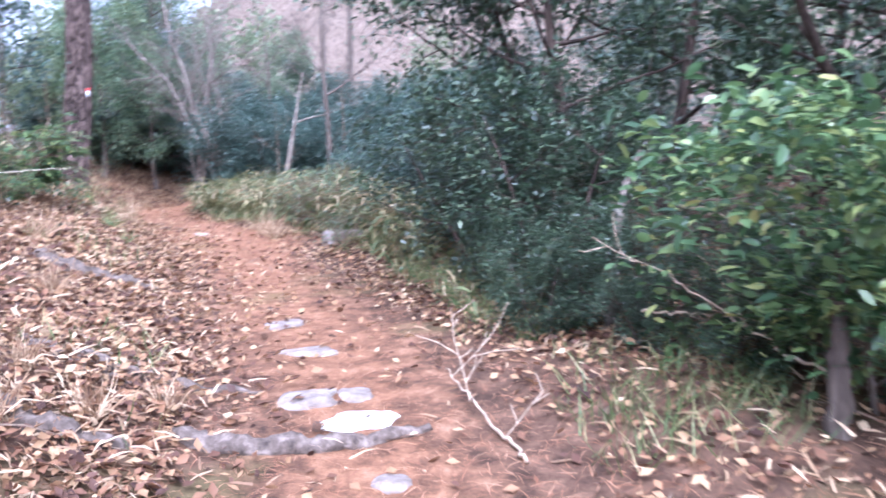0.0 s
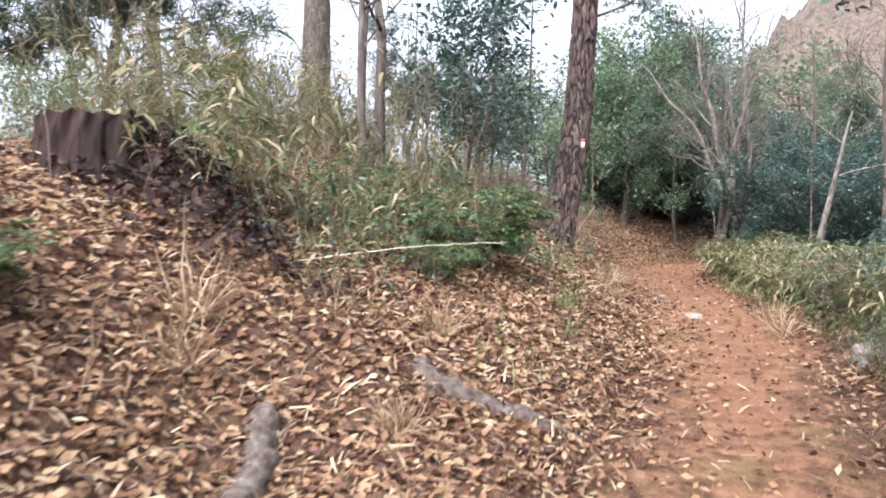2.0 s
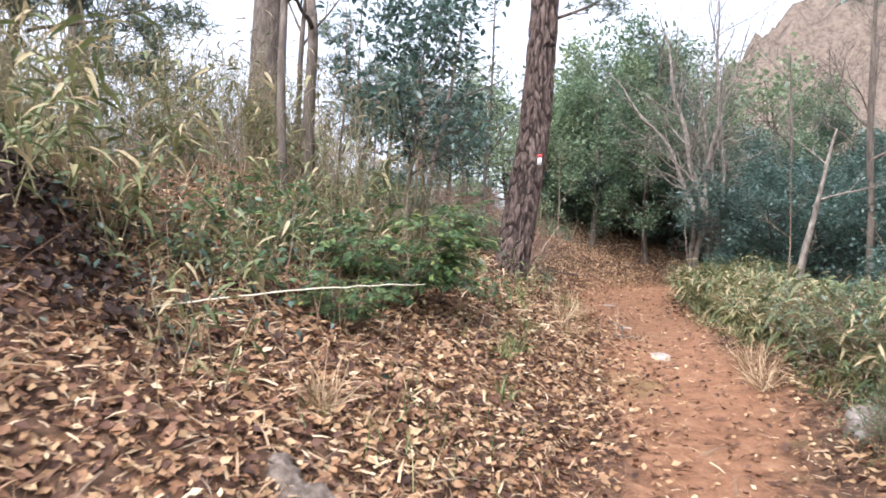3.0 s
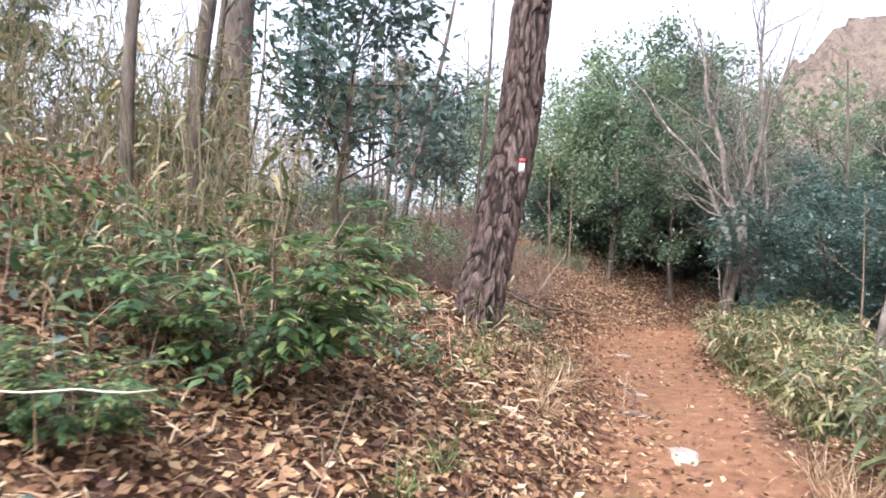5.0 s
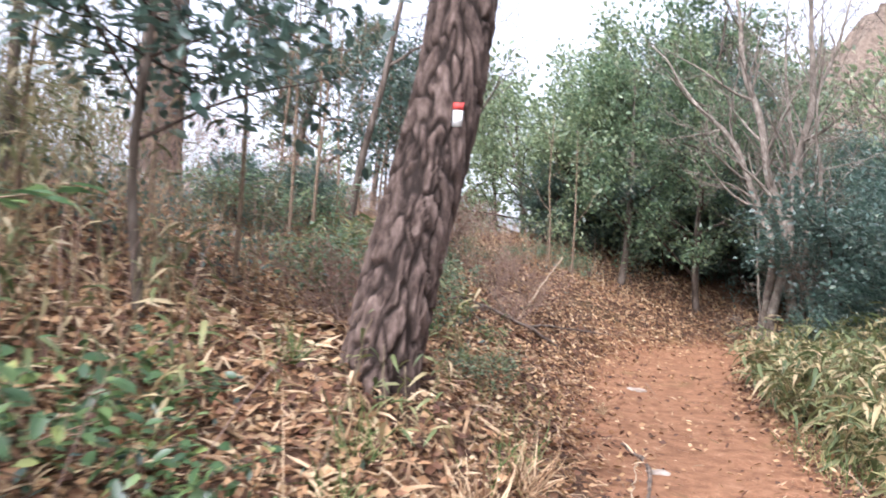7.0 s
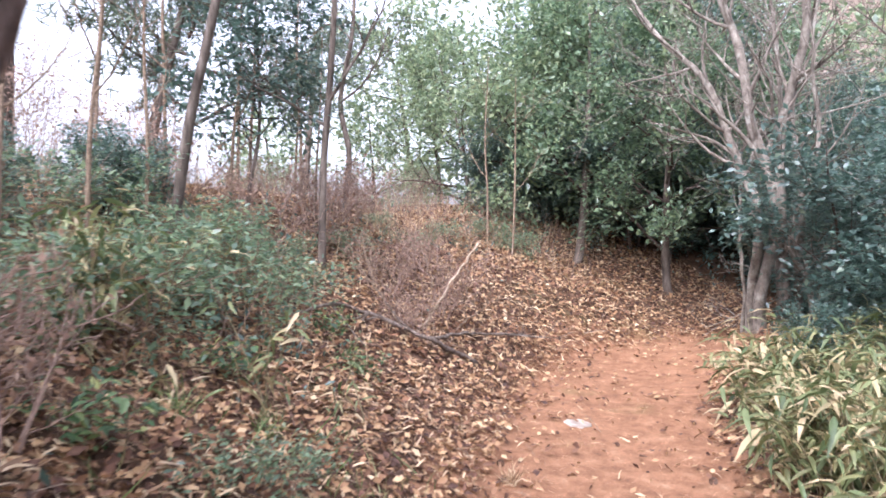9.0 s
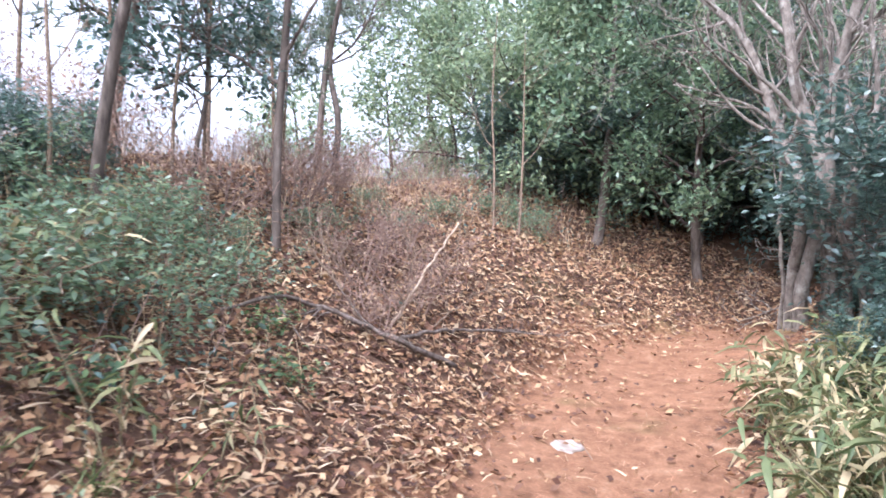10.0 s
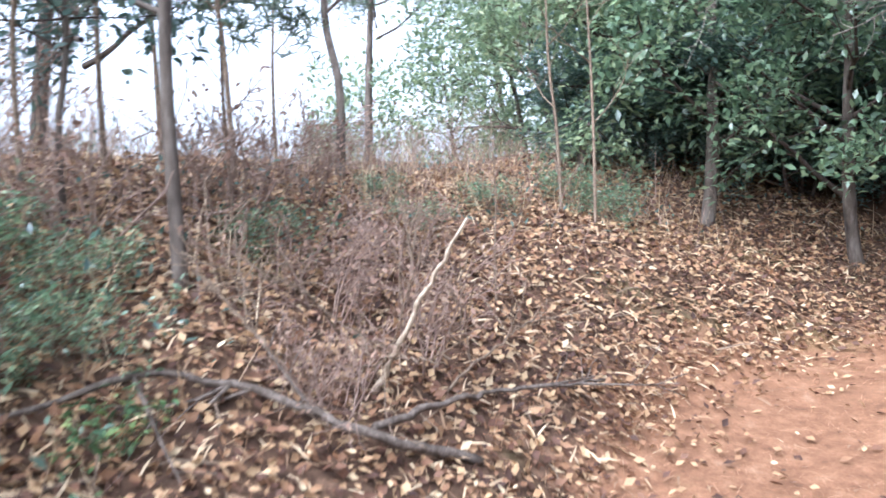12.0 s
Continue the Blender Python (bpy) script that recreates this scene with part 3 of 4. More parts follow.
# the dark wood behind the bend
place_all(evergreen("evergreen_tree", "dense dark evergreen tree at the edge of the wood", 5.0, 2.0, 0.085, 17, 21, 0.12, L_EVER, M_BARK, 0.2, puff=0.15, kids=(5,)),
          [(-9.7, 22.9, 10, 0.95), (-8.3, 23.3, 190, 0.82), (-8.9, 25.6, 80, 0.85), (-7.6, 26.6, 140, 0.8), (-9.9, 26.8, 215, 1.15), (-13.2, 27.0, 300, 0.8), (-5.4, 27.5, 35, 0.62), (-9.0, 29.0, 170, 0.95), (-6.4, 30.5, 270, 0.85)])
place_all(evergreen("evergreen_tree", "glossy dark evergreen tree with a crowded crown", 4.4, 1.9, 0.075, 17, 21, 0.12, L_DARK, M_BARK, 0.18, puff=0.15, kids=(5,)),
          [(-8.75, 24.2, 0, 0.85), (-10.4, 28.2, 100, 1.15), (-6.7, 25.4, 200, 0.72), (-3.4, 24.0, 40, 0.62), (-1.6, 24.6, 250, 0.7), (-0.2, 22.2, 130, 0.65), (1.8, 19.6, 320, 0.7), (4.0, 16.5, 75, 0.85), (-12.2, 28.4, 20, 1.0), (2.0, 24.0, 180, 0.75)])
place_all(evergreen("evergreen_tree", "light green leafy tree at the top of the bank", 4.3, 1.8, 0.06, 15, 14, 0.115, L_LIGHT, M_BARK, 0.1, puff=0.16, kids=(7,)),
          [(-11.3, 22.9, 0, 0.85), (-10.8, 23.6, 60, 1.05), (-9.3, 25.4, 150, 1.15), (-12.6, 23.9, 100, 0.9), (-14.4, 25.4, 200, 0.9), (-11.4, 24.6, 310, 1.1)])
place_all(evergreen("evergreen_shrub", "bluish green glossy evergreen shrub", 2.5, 1.25, 0.035, 9, 26, 0.09, L_DARK, M_DARKBARK, 0.05, puff=0.1, kids=(4,), cat="shrub", stems=3),
          [(-5.0, 21.3, 0, 1.05), (-3.9, 19.6, 120, 0.95), (-2.4, 20.2, 220, 1.1), (-2.3, 18.0, 60, 0.9), (-1.0, 16.4, 300, 0.9), (0.5, 14.4, 20, 0.95), (-4.4, 23.4, 190, 1.25), (0.2, 18.4, 90, 1.15), (-7.9, 25.4, 40, 0.7), (-10.0, 24.3, 150, 0.7), (-5.5, 24.9, 260, 0.9), (-13.5, 29.5, 0, 1.2), (-10.8, 30.5, 70, 1.25), (-8.0, 31.0, 140, 1.25), (-5.0, 31.0, 210, 1.2), (-2.2, 28.6, 300, 1.1), (-11.6, 26.2, 20, 0.9), (-9.2, 27.2, 250, 1.0), (-9.5, 24.9, 30, 0.7), (-8.0, 25.3, 170, 0.75), (-10.7, 24.6, 310, 0.7), (-7.2, 24.9, 80, 0.6), (-10.7, 23.5, 0, 0.75), (-10.1, 23.9, 60, 0.7), (-9.3, 24.3, 200, 0.75), (-8.7, 24.9, 120, 0.7), (-11.4, 23.0, 300, 0.5), (-6.4, 24.3, 250, 0.55)])
# the thicket along the start of the trail
place_all(evergreen("evergreen_tree", "tall bushy evergreen tree overhanging the trail", 4.4, 1.5, 0.07, 18, 26, 0.085, L_SHADE, M_DARKBARK, 0.12, puff=0.1, kids=(5,)),
          [(1.3, 6.9, 0, 1.0), (0.85, 8.3, 70, 0.95), (3.5, 6.2, 110, 1.25), (2.5, 9.0, 200, 1.3), (4.5, 7.4, 300, 1.15), (4.8, 3.4, 40, 1.1), (4.8, 10.5, 160, 1.2), (3.4, 12.6, 250, 1.0)])
place_all(evergreen("evergreen_shrub", "bushy evergreen shrub with small crowded leaves", 1.8, 0.9, 0.03, 8, 19, 0.065, L_SHADE, M_DARKBARK, 0.04, LEAF4, 0.075, kids=(4,), cat="shrub", stems=3),
          [(0.95, 5.65, 0, 0.95), (0.55, 7.0, 140, 0.9), (1.15, 4.75, 260, 0.5), (0.35, 8.5, 80, 0.85), (1.9, 4.35, 30, 0.45), (0.85, 5.1, 100, 0.4), (0.62, 4.85, 20, 0.36), (1.1, 4.2, 150, 0.28), (1.4, 3.75, 290, 0.36), (0.55, 5.5, 310, 0.5), (1.75, 3.9, 80, 0.4)])
place_all(evergreen("evergreen_shrub", "dark glossy evergreen shrub beside the trail", 1.35, 0.75, 0.025, 8, 15, 0.07, L_DARK, M_DARKBARK, 0.04, LEAF4, 0.075, kids=(4,), cat="shrub", stems=3),
          [(0.05, 9.7, 0, 0.95), (-0.35, 10.9, 120, 1.0), (0.8, 10.2, 220, 1.3), (-0.8, 12.2, 60, 1.0), (0.3, 11.9, 300, 1.15), (-1.45, 13.6, 170, 0.85), (-0.3, 13.3, 20, 1.1), (-5.75, 20.35, 70, 0.32), (-5.4, 19.9, 200, 0.42), (-5.2, 19.3, 310, 0.6), (-9.9, 15.0, 40, 0.55), (-10.4, 15.7, 150, 0.5), (-9.3, 13.9, 240, 0.6), (-1.4, 11.6, 100, 0.5)])
place_all(evergreen("broadleaf_sapling", "fresh green broadleaf sapling in front of the thicket", 1.6, 0.75, 0.02, 8, 9, 0.085, L_BRIGHT, M_BARK, 0.15, LEAF6, 0.08, cat="sapling", stems=2),
          [(1.85, 3.4, 0, 0.95), (2.2, 3.2, 100, 0.9), (2.6, 4.4, 200, 0.9)])

# the young holly-like tree on the bank, and the bush below it
holly = evergreen("holly_tree", "young tree with sparse large dark leaves on the bank", 3.3, 1.05, 0.03, 24, 6, 0.095, L_DARK, M_BARK, 0.34, LEAF6, 0.12)
holly.matrix_basis = put(holly, -6.35, 11.1, 40, 1.0)
copy_thing(holly, put(holly, -9.9, 16.6, 130, 0.85))


def spray_bush(label, stems, height, reach, sprays, leaves, size):
    """A low bush whose twigs arch outwards in flat tiers, with pointed leaves in two ranks along each."""
    ob = thing("evergreen_bush", label, "bush")
    pl, al, up, ln = [], [], [], []
    for k in range(stems):
        a = k * 2.399 + rng.uniform(-0.3, 0.3)
        out = np.array([math.cos(a), math.sin(a), 0.0])
        pts = bent(out * 0.05 + np.array([0, 0, -0.05]), out * rng.uniform(0.1, 0.7) + np.array([0, 0, 1.0]), height * rng.uniform(0.75, 1.1), 10, 0.07, out * 0.5)
        part("stem", tube(pts, np.linspace(0.011, 0.004, 11), 6, 0.05, False), M_TWIG, ob)
        tubes = []
        for j in range(sprays):
            i = 3 + (j * 8) // sprays
            b = a + rng.normal() * 1.0
            way = np.array([math.cos(b), math.sin(b), rng.uniform(0.05, 0.45)])
            twig = bent(pts[i], way, reach * rng.uniform(0.5, 1.15), 9, 0.06, (0, 0, -0.45))
            tubes.append(tube(twig, np.linspace(0.0045, 0.0015, 10), 4, 0, False))
            d = unit(np.gradient(twig, axis=0))
            for m in range(leaves):
                f = 1.5 + 7.4 * (m + rng.random()) / leaves
                q = int(f)
                p = twig[q] + (twig[min(q + 1, 9)] - twig[q]) * (f - q)
                side = unit(np.cross(d[q], (0, 0, 1.0))) * (1 if m % 2 else -1)
                pl.append(p + rng.normal(size=3) * 0.012)
                al.append(d[q] * 0.75 + side * rng.uniform(0.5, 1.0) + np.array([0, 0, rng.uniform(-0.4, 0.1)]))
                up.append(np.array([0, 0, 1.0]) + rng.normal(size=3) * 0.22)
                ln.append(size * rng.uniform(0.65, 1.25))
        part("twig", join(tubes), M_TWIG, ob)
    part("crown", scatter(LEAF6, np.array(pl), np.array(al), np.array(up), np.array(ln), 0.95), L_BRIGHT, ob)
    return ob


bush = spray_bush("low spreading bush with tiers of fresh green pointed leaves", 14, 1.0, 0.46, 11, 20, 0.085)
bush.matrix_basis = put(bush, -4.72, 8.95, 0, 0.95)
copy_thing(bush, put(bush, -4.35, 7.75, 120, 0.45))
copy_thing(bush, put(bush, -3.8, 3.85, 220, 0.42))


def twiggy_bush(label, stems, height, spread, leaf, per, size, bark=M_TWIG):
    """A thin-stemmed bush of many fine twigs with few leaves left on it."""
    ob = thing("twiggy_bush", label, "bush")
    tips = []
    for k in range(stems):
        a = k * 2.399
        tb, an = grow((0.06 * math.cos(a), 0.06 * math.sin(a), -0.05), (spread * math.cos(a), spread * math.sin(a), 1), height * rng.uniform(0.7, 1.15), 0.009, 2, [6, 4], 0.75, 0.13, (0, 0, 0.2), 0.5, 0.2, 5)
        part("stem", join(tb), bark, ob)
        tips += an[::2]
    part("leaves", foliage(tips, per, size, LEAF4, 0.06, 0.2), leaf, ob)
    return ob


M_REDTWIG = plain_material("reddish_twig", [(0.3, (0.14, 0.09, 0.068)), (0.65, (0.31, 0.215, 0.165))], 40)
L_RUST = leaf_material("withered_leaf", [(0.0, (0.16, 0.09, 0.06)), (0.5, (0.29, 0.175, 0.12)), (1.0, (0.42, 0.3, 0.21))], 0.6, 0.4, 0.3)
brown_bushes = [twiggy_bush("tall reddish brown leafless thicket on the crest of the bank", 9, 2.1, 0.4, L_RUST, 1, 0.06, M_REDTWIG) for _ in range(2)]
place_all(brown_bushes[0], [(-12.4, 17.2, 0, 0.6), (-13.0, 19.2, 70, 0.3), (-13.4, 21.0, 150, 0.32), (-12.2, 15.6, 230, 0.75), (-14.8, 18.6, 310, 0.4), (-15.4, 21.0, 20, 0.35), (-11.6, 14.2, 100, 0.8), (-16.4, 24.6, 200, 0.45), (-17.0, 19.4, 40, 0.5)])
place_all(brown_bushes[1], [(-11.6, 19.4, 40, 0.28), (-13.0, 22.4, 120, 0.4), (-14.6, 23.0, 210, 0.4), (-12.6, 13.2, 300, 0.9), (-14.0, 16.2, 10, 0.9), (-15.8, 17.0, 90, 0.9), (-16.2, 22.6, 180, 0.35), (-11.2, 16.4, 270, 0.55), (-12.3, 20.4, 60, 0.3), (-18.6, 22.0, 140, 0.5), (-11.9, 21.6, 10, 0.32)])
place_all(twiggy_bush("dry straggling bush with few green leaves beside the trail", 8, 0.9, 0.5, L_EVER, 2, 0.05),
          [(-1.85, 11.4, 0, 1.0), (-1.35, 10.7, 90, 1.0), (-2.35, 12.4, 200, 0.9), (-1.2, 9.3, 300, 0.6)])
place_all(twiggy_bush("tangled leafless undergrowth on the bank", 7, 0.7, 0.6, L_RUST, 1, 0.045, M_REDTWIG),
          [(-8.5, 17.9, 0, 1.0), (-8.9, 17.6, 80, 0.9), (-8.25, 17.2, 160, 0.7), (-9.6, 16.6, 240, 1.1), (-9.9, 17.6, 320, 1.2), (-10.3, 18.4, 30, 1.0), (-9.2, 18.4, 110, 0.8), (-10.6, 16.2, 200, 1.3), (-6.2, 12.4, 60, 0.9), (-6.6, 12.9, 140, 1.0)])
place_all(evergreen("evergreen_shrub", "small grey-green shrub on the leafy bank", 0.6, 0.55, 0.008, 6, 5, 0.06, L_EVER, M_TWIG, 0.2, LEAF4, 0.05, kids=(3,), cat="shrub", stems=3),
          [(-8.15, 15.1, 0, 1.0), (-8.7, 15.5, 90, 0.9), (-8.5, 14.6, 20, 0.9), (-9.1, 16.5, 200, 0.6), (-9.6, 17.6, 300, 0.55), (-10.4, 20.3, 30, 0.6), (-9.9, 19.2, 130, 0.55), (-7.3, 13.1, 80, 1.0), (-7.8, 13.9, 10, 1.2), (-6.2, 13.9, 150, 0.6), (-9.9, 21.6, 210, 0.8), (-10.8, 19.4, 40, 0.5), (-9.4, 14.6, 140, 1.1), (-10.0, 15.4, 230, 1.0), (-10.6, 21.6, 0, 0.7), (-9.0, 13.4, 60, 1.2), (-8.75, 16.2, 280, 0.6), (-9.0, 15.2, 10, 1.0), (-9.4, 16.0, 90, 0.9)])
place_all(evergreen("broadleaf_seedling", "small fresh green seedling among fallen leaves", 0.45, 0.33, 0.006, 4, 2, 0.08, L_BRIGHT, M_TWIG, 0.3, LEAF6, 0.05, kids=(3,), cat="seedling", stems=2),
          [(-4.6, 7.2, 90, 0.8), (-5.5, 8.1, 300, 0.9), (-5.9, 9.0, 40, 1.1), (-5.2, 10.1, 150, 1.0), (-4.9, 10.4, 60, 0.8), (-5.5, 10.6, 10, 0.9), (-6.0, 8.4, 250, 1.1), (-4.9, 6.9, 70, 0.7), (-5.4, 7.4, 10, 1.0), (-6.6, 13.3, 200, 0.8), (-7.5, 14.6, 100, 0.7), (-7.7, 15.9, 20, 0.6), (-8.3, 16.2, 300, 0.6)])

# bare trees on the bank and by the trail
bare_tree("bare_tree", "slender leafless tree forking above the bank", on(-7.1, 10.1), [(-0.02, 0.0, 1.0), (-0.2, 0.2, 2.0), (-0.7, 0.5, 3.2), (-1.1, 0.7, 5.0)], 0.075, [(0.55, 0.5, 0.9, 1.8), (0.65, 2.6, 0.8, 1.6), (0.8, 4.0, 0.8, 1.2), (0.4, 5.5, 0.6, 1.0)], M_BARK)
bare_tree("bare_tree", "thin leafless tree among the bamboo", on(-6.5, 9.2), [(-0.1, 0.0, 1.2), (-0.2, 0.1, 2.4), (-0.35, 0.2, 4.5)], 0.05, [(0.5, 1.0, 0.9, 1.3), (0.7, 3.6, 0.9, 1.2), (0.85, 5.5, 0.9, 1.0)], M_BARK)
bare_tree("bare_tree", "thin leafless tree with a forked top", on(-8.6, 11.3), [(0.05, 0.0, 1.2), (0.0, 0.1, 2.4), (0.2, 0.2, 4.6)], 0.045, [(0.45, 0.4, 1.1, 1.6), (0.5, 3.0, 1.1, 1.6), (0.75, 5.0, 0.9, 1.0)], M_BARK)
bare_tree("bare_tree", "leaning pale tree with broken side twigs", on(-2.85, 14.5), [(0.03, 0.02, 0.8), (0.2, 0.05, 1.7), (0.35, 0.1, 2.5), (0.4, 0.12, 2.7)], 0.055, [(0.7, 0.2, 0.4, 0.9), (0.85, 2.8, 0.5, 0.8)], M_SMOOTH, 1, (5,))
bare_tree("bare_tree", "straight grey leafless tree beside the trail", on(-2.3, 16.4), [(0.02, 0.0, 1.5), (-0.03, 0.0, 3.0), (0.0, 0.1, 5.6)], 0.06, [(0.45, 0.2, 0.6, 1.4), (0.55, 3.0, 0.6, 1.3), (0.7, 1.5, 0.7, 1.2), (0.85, 4.5, 0.8, 1.1)], M_BARK)
bare_tree("bare_tree", "slender leafless tree on the leafy bank", on(-9.15, 16.9), [(0.0, 0.0, 1.0), (0.02, 0.05, 1.9), (0.08, 0.05, 3.2), (0.0, 0.2, 5.2)], 0.037, [(0.35, 0.4, 1.0, 1.6), (0.28, 4.2, 0.6, 0.9), (0.6, 3.3, 0.7, 1.2), (0.75, 5.2, 0.8, 1.1)], M_BARK)
bare_tree("bare_tree", "thin leaning leafless tree on the bank", on(-9.65, 15.6), [(0.1, 0.1, 1.0), (0.35, 0.2, 2.2), (0.75, 0.3, 4.6)], 0.05, [(0.5, 0.4, 0.8, 1.3), (0.7, 3.3, 0.7, 1.2)], M_BARK)
bare_tree("bare_tree", "twisted thin leafless tree on the bank crest", on(-11.6, 19.6), [(0.1, 0.0, 0.8), (-0.15, 0.05, 1.6), (0.12, 0.0, 2.6), (0.0, 0.1, 4.2)], 0.045, [(0.4, 0.4, 0.8, 1.3), (0.6, 3.3, 0.7, 1.2), (0.8, 1.6, 0.7, 0.9)], M_BARK)
bare_tree("bare_tree", "leafless tree with fine twigs in front of the wood", on(-5.0, 23.2), [(0.0, 0.0, 1.5), (0.1, 0.1, 3.0), (0.0, 0.2, 5.6)], 0.06, [(0.4, 0.4, 0.9, 1.9), (0.5, 2.5, 0.9, 1.9), (0.62, 4.4, 0.9, 1.7), (0.75, 1.2, 0.9, 1.4), (0.88, 3.4, 0.9, 1.2)], M_BARK, 2, (8, 6))
bare_tree("bare_tree", "leafless tree with fine twigs in front of the wood", on(-8.4, 25.4), [(0.0, 0.0, 1.5), (-0.2, 0.1, 3.0), (-0.1, 0.2, 6.0)], 0.06, [(0.45, 0.9, 0.9, 2.0), (0.55, 2.9, 0.9, 1.9), (0.65, 5.0, 0.9, 1.7), (0.78, 1.6, 0.9, 1.4), (0.88, 3.9, 0.9, 1.2)], M_BARK, 2, (8, 6))
bare_tree("bare_tree", "leafless tree with fine twigs beyond the bamboo", on(-3.0, 20.4), [(0.0, 0.0, 1.5), (0.1, 0.1, 2.8), (0.2, 0.2, 4.8)], 0.05, [(0.4, 0.4, 0.9, 1.6), (0.55, 2.5, 0.9, 1.6), (0.7, 4.4, 0.9, 1.4), (0.85, 1.2, 0.9, 1.1)], M_BARK, 2, (8, 6))
thin = bare_tree("sapling", "thin leafless sapling on the leafy bank", on(-9.9, 16.4), [(0.02, 0.0, 0.8), (0.05, 0.05, 1.6), (0.02, 0.05, 2.8)], 0.018, [(0.4, 0.4, 1.0, 0.9), (0.6, 3.3, 0.9, 0.8), (0.75, 5.2, 0.9, 0.7)], M_TWIG, 1, (5,))
thin["group"] = "saplings on the bank"
for x, y, a, s in [(-10.4, 17.0, 60, 1.1), (-9.4, 15.2, 130, 1.0), (-10.8, 18.1, 200, 1.2), (-10.1, 17.7, 290, 0.8), (-9.0, 14.5, 20, 1.1), (-8.3, 13.6, 90, 1.0), (-11.3, 16.6, 240, 1.3), (-10.9, 15.6, 310, 1.2), (-9.6, 20.9, 70, 0.9), (-10.3, 21.3, 180, 1.0), (-8.9, 18.9, 20, 0.45),
                    (-11.9, 18.0, 120, 1.25), (-12.4, 19.4, 40, 1.1), (-7.4, 10.9, 10, 0.9), (-7.0, 12.1, 100, 1.0), (-8.2, 12.2, 215, 1.2), (-3.2, 15.6, 30, 0.8), (-1.7, 14.6, 150, 0.9)]:
    copy_thing(thin, put(thin, x, y, a, s))


def tall_pine(x, y, r, height, lean, label, tufts=4):
    base = on(x, y)
    tree = thing("pine_tree", label, "tree", place=base)
    pts = resample([(0, 0, -0.2), (lean[0] * 0.3, lean[1] * 0.3, height * 0.4), (lean[0], lean[1], height)], 24)
    part("trunk", tube(pts, r * np.linspace(1.05, 0.5, 24), 16, 0.04), M_BARK, tree, smooth=True)
    pine_crown(pts[-1], 9, 2.0, 0.15, tufts, tree, M_BARK)


tall_pine(-13.5, 11.0, 0.16, 6.5, (-0.6, 0.0), "grey-barked pine behind the bank")
tall_pine(-14.6, 16.0, 0.41, 9.5, (-0.3, 0.3), "thick old pine behind the bank")
tall_pine(-10.8, 8.4, 0.1, 2.9, (0.3, 0.2), "pine with low needle-bearing boughs behind the stump", 11)
tall_pine(-13.6, 7.4, 0.1, 3.3, (0.2, 0.2), "pine with low needle-bearing boughs behind the bank", 11)
tall_pine(-12.9, 17.3, 0.08, 2.7, (0.5, 0.3), "slender pine with low needle-bearing boughs beyond the bank", 7)
tall_pine(-19.0, 25.5, 0.10, 5.0, (0.3, 0.2), "slender pine beyond the bank")
tall_pine(-3.3, 30.0, 0.13, 8.0, (0.2, 0.1), "slender pine beyond the wood")
tall_pine(0.8, 27.5, 0.14, 7.4, (0.2, 0.1), "slender pine beyond the wood")

# far trees that close the view; their pale leaf colour also imitates haze
far = evergreen("far_tree", "light green tree beyond the wood", 6.5, 2.7, 0.12, 13, 10, 0.28, L_LIGHT, M_DARKBARK, 0.03, puff=0.3, kids=(5,))
far["group"] = "far trees"
spots = [(-24, 21, 0, 0.3), (-19, 17, 0, 0.45), (-18, 27, 0, 0.5), (-16, 29, 80, 0.85), (-21, 26, 160, 0.3), (-19, 12, 60, 0.5), (-21, 8, 90, 0.55), (-25, 17, 10, 0.7), (-12, 32, 50, 1.0), (-20, 31, 60, 1.0), (-27, 30, 120, 0.45), (-15, 34, 200, 1.1), (-24, 14, 20, 0.7), (-29, 20, 90, 0.4), (-26, 6, 260, 0.7), (-20, 2, 160, 0.7), (-8, 36, 10, 1.0), (0, 36, 100, 0.7), (8, 32, 200, 0.7), (9, 22, 300, 0.8), (8, 13, 60, 1.0), (8, 5, 150, 1.0), (7, -2, 30, 1.0), (3, -7, 70, 0.9), (-5, -7, 180, 0.9), (-12, -3, 250, 0.9), (-35, 38, 30, 1.2), (-42, 22, 130, 0.6)]
place_all(far, spots)


# ---------------------------------------------------------------- bamboo
def bamboo(name, label, height, culms, leaves, length, leaf, bark, bend, wide=0.17):
    plant = thing(name, label, "bamboo")
    pl, al = [], []
    for c in range(culms):
        a = rng.uniform(0, 6.28)
        foot = np.array([0.12 * rng.normal(), 0.12 * rng.normal(), -0.05])
        pts = bent(foot, (bend * math.cos(a), bend * math.sin(a), 1), height * rng.uniform(0.7, 1.1), 9, 0.07, (0.3 * math.cos(a), 0.3 * math.sin(a), -0.2))
        part("culm", tube(pts, np.linspace(0.005, 0.0025, 10), 4, 0, False), bark, plant)
        for k in range(leaves):
            i = int(rng.uniform(3, 10)) if height > 0.9 else int(rng.uniform(2, 10))
            pl.append(pts[i] + rng.normal(size=3) * 0.05)
            b = rng.uniform(0, 6.28)
            al.append((math.cos(b), math.sin(b), rng.uniform(-0.85, 0.35)))
    n = len(pl)
    part("foliage", scatter(SASA, np.array(pl), np.array(al), rng.normal(size=(n, 3)) * 0.3 + np.array([0, 0, 1.0]), length * rng.uniform(0.6, 1.2, n), wide), leaf, plant)
    return plant


M_CULM = plain_material("bamboo_culm", [(0.3, (0.11, 0.095, 0.05)), (0.7, (0.27, 0.22, 0.125))], 12)


def patch(kinds, spots):
    used = set()
    for k, (x, y) in enumerate(spots):
        b = kinds[k % len(kinds)]
        m = put(b, x, y, rng.uniform(0, 360), rng.uniform(0.75, 1.2))
        if b in used:
            copy_thing(b, m)
        else:
            used.add(b)
            late.append((b, m))


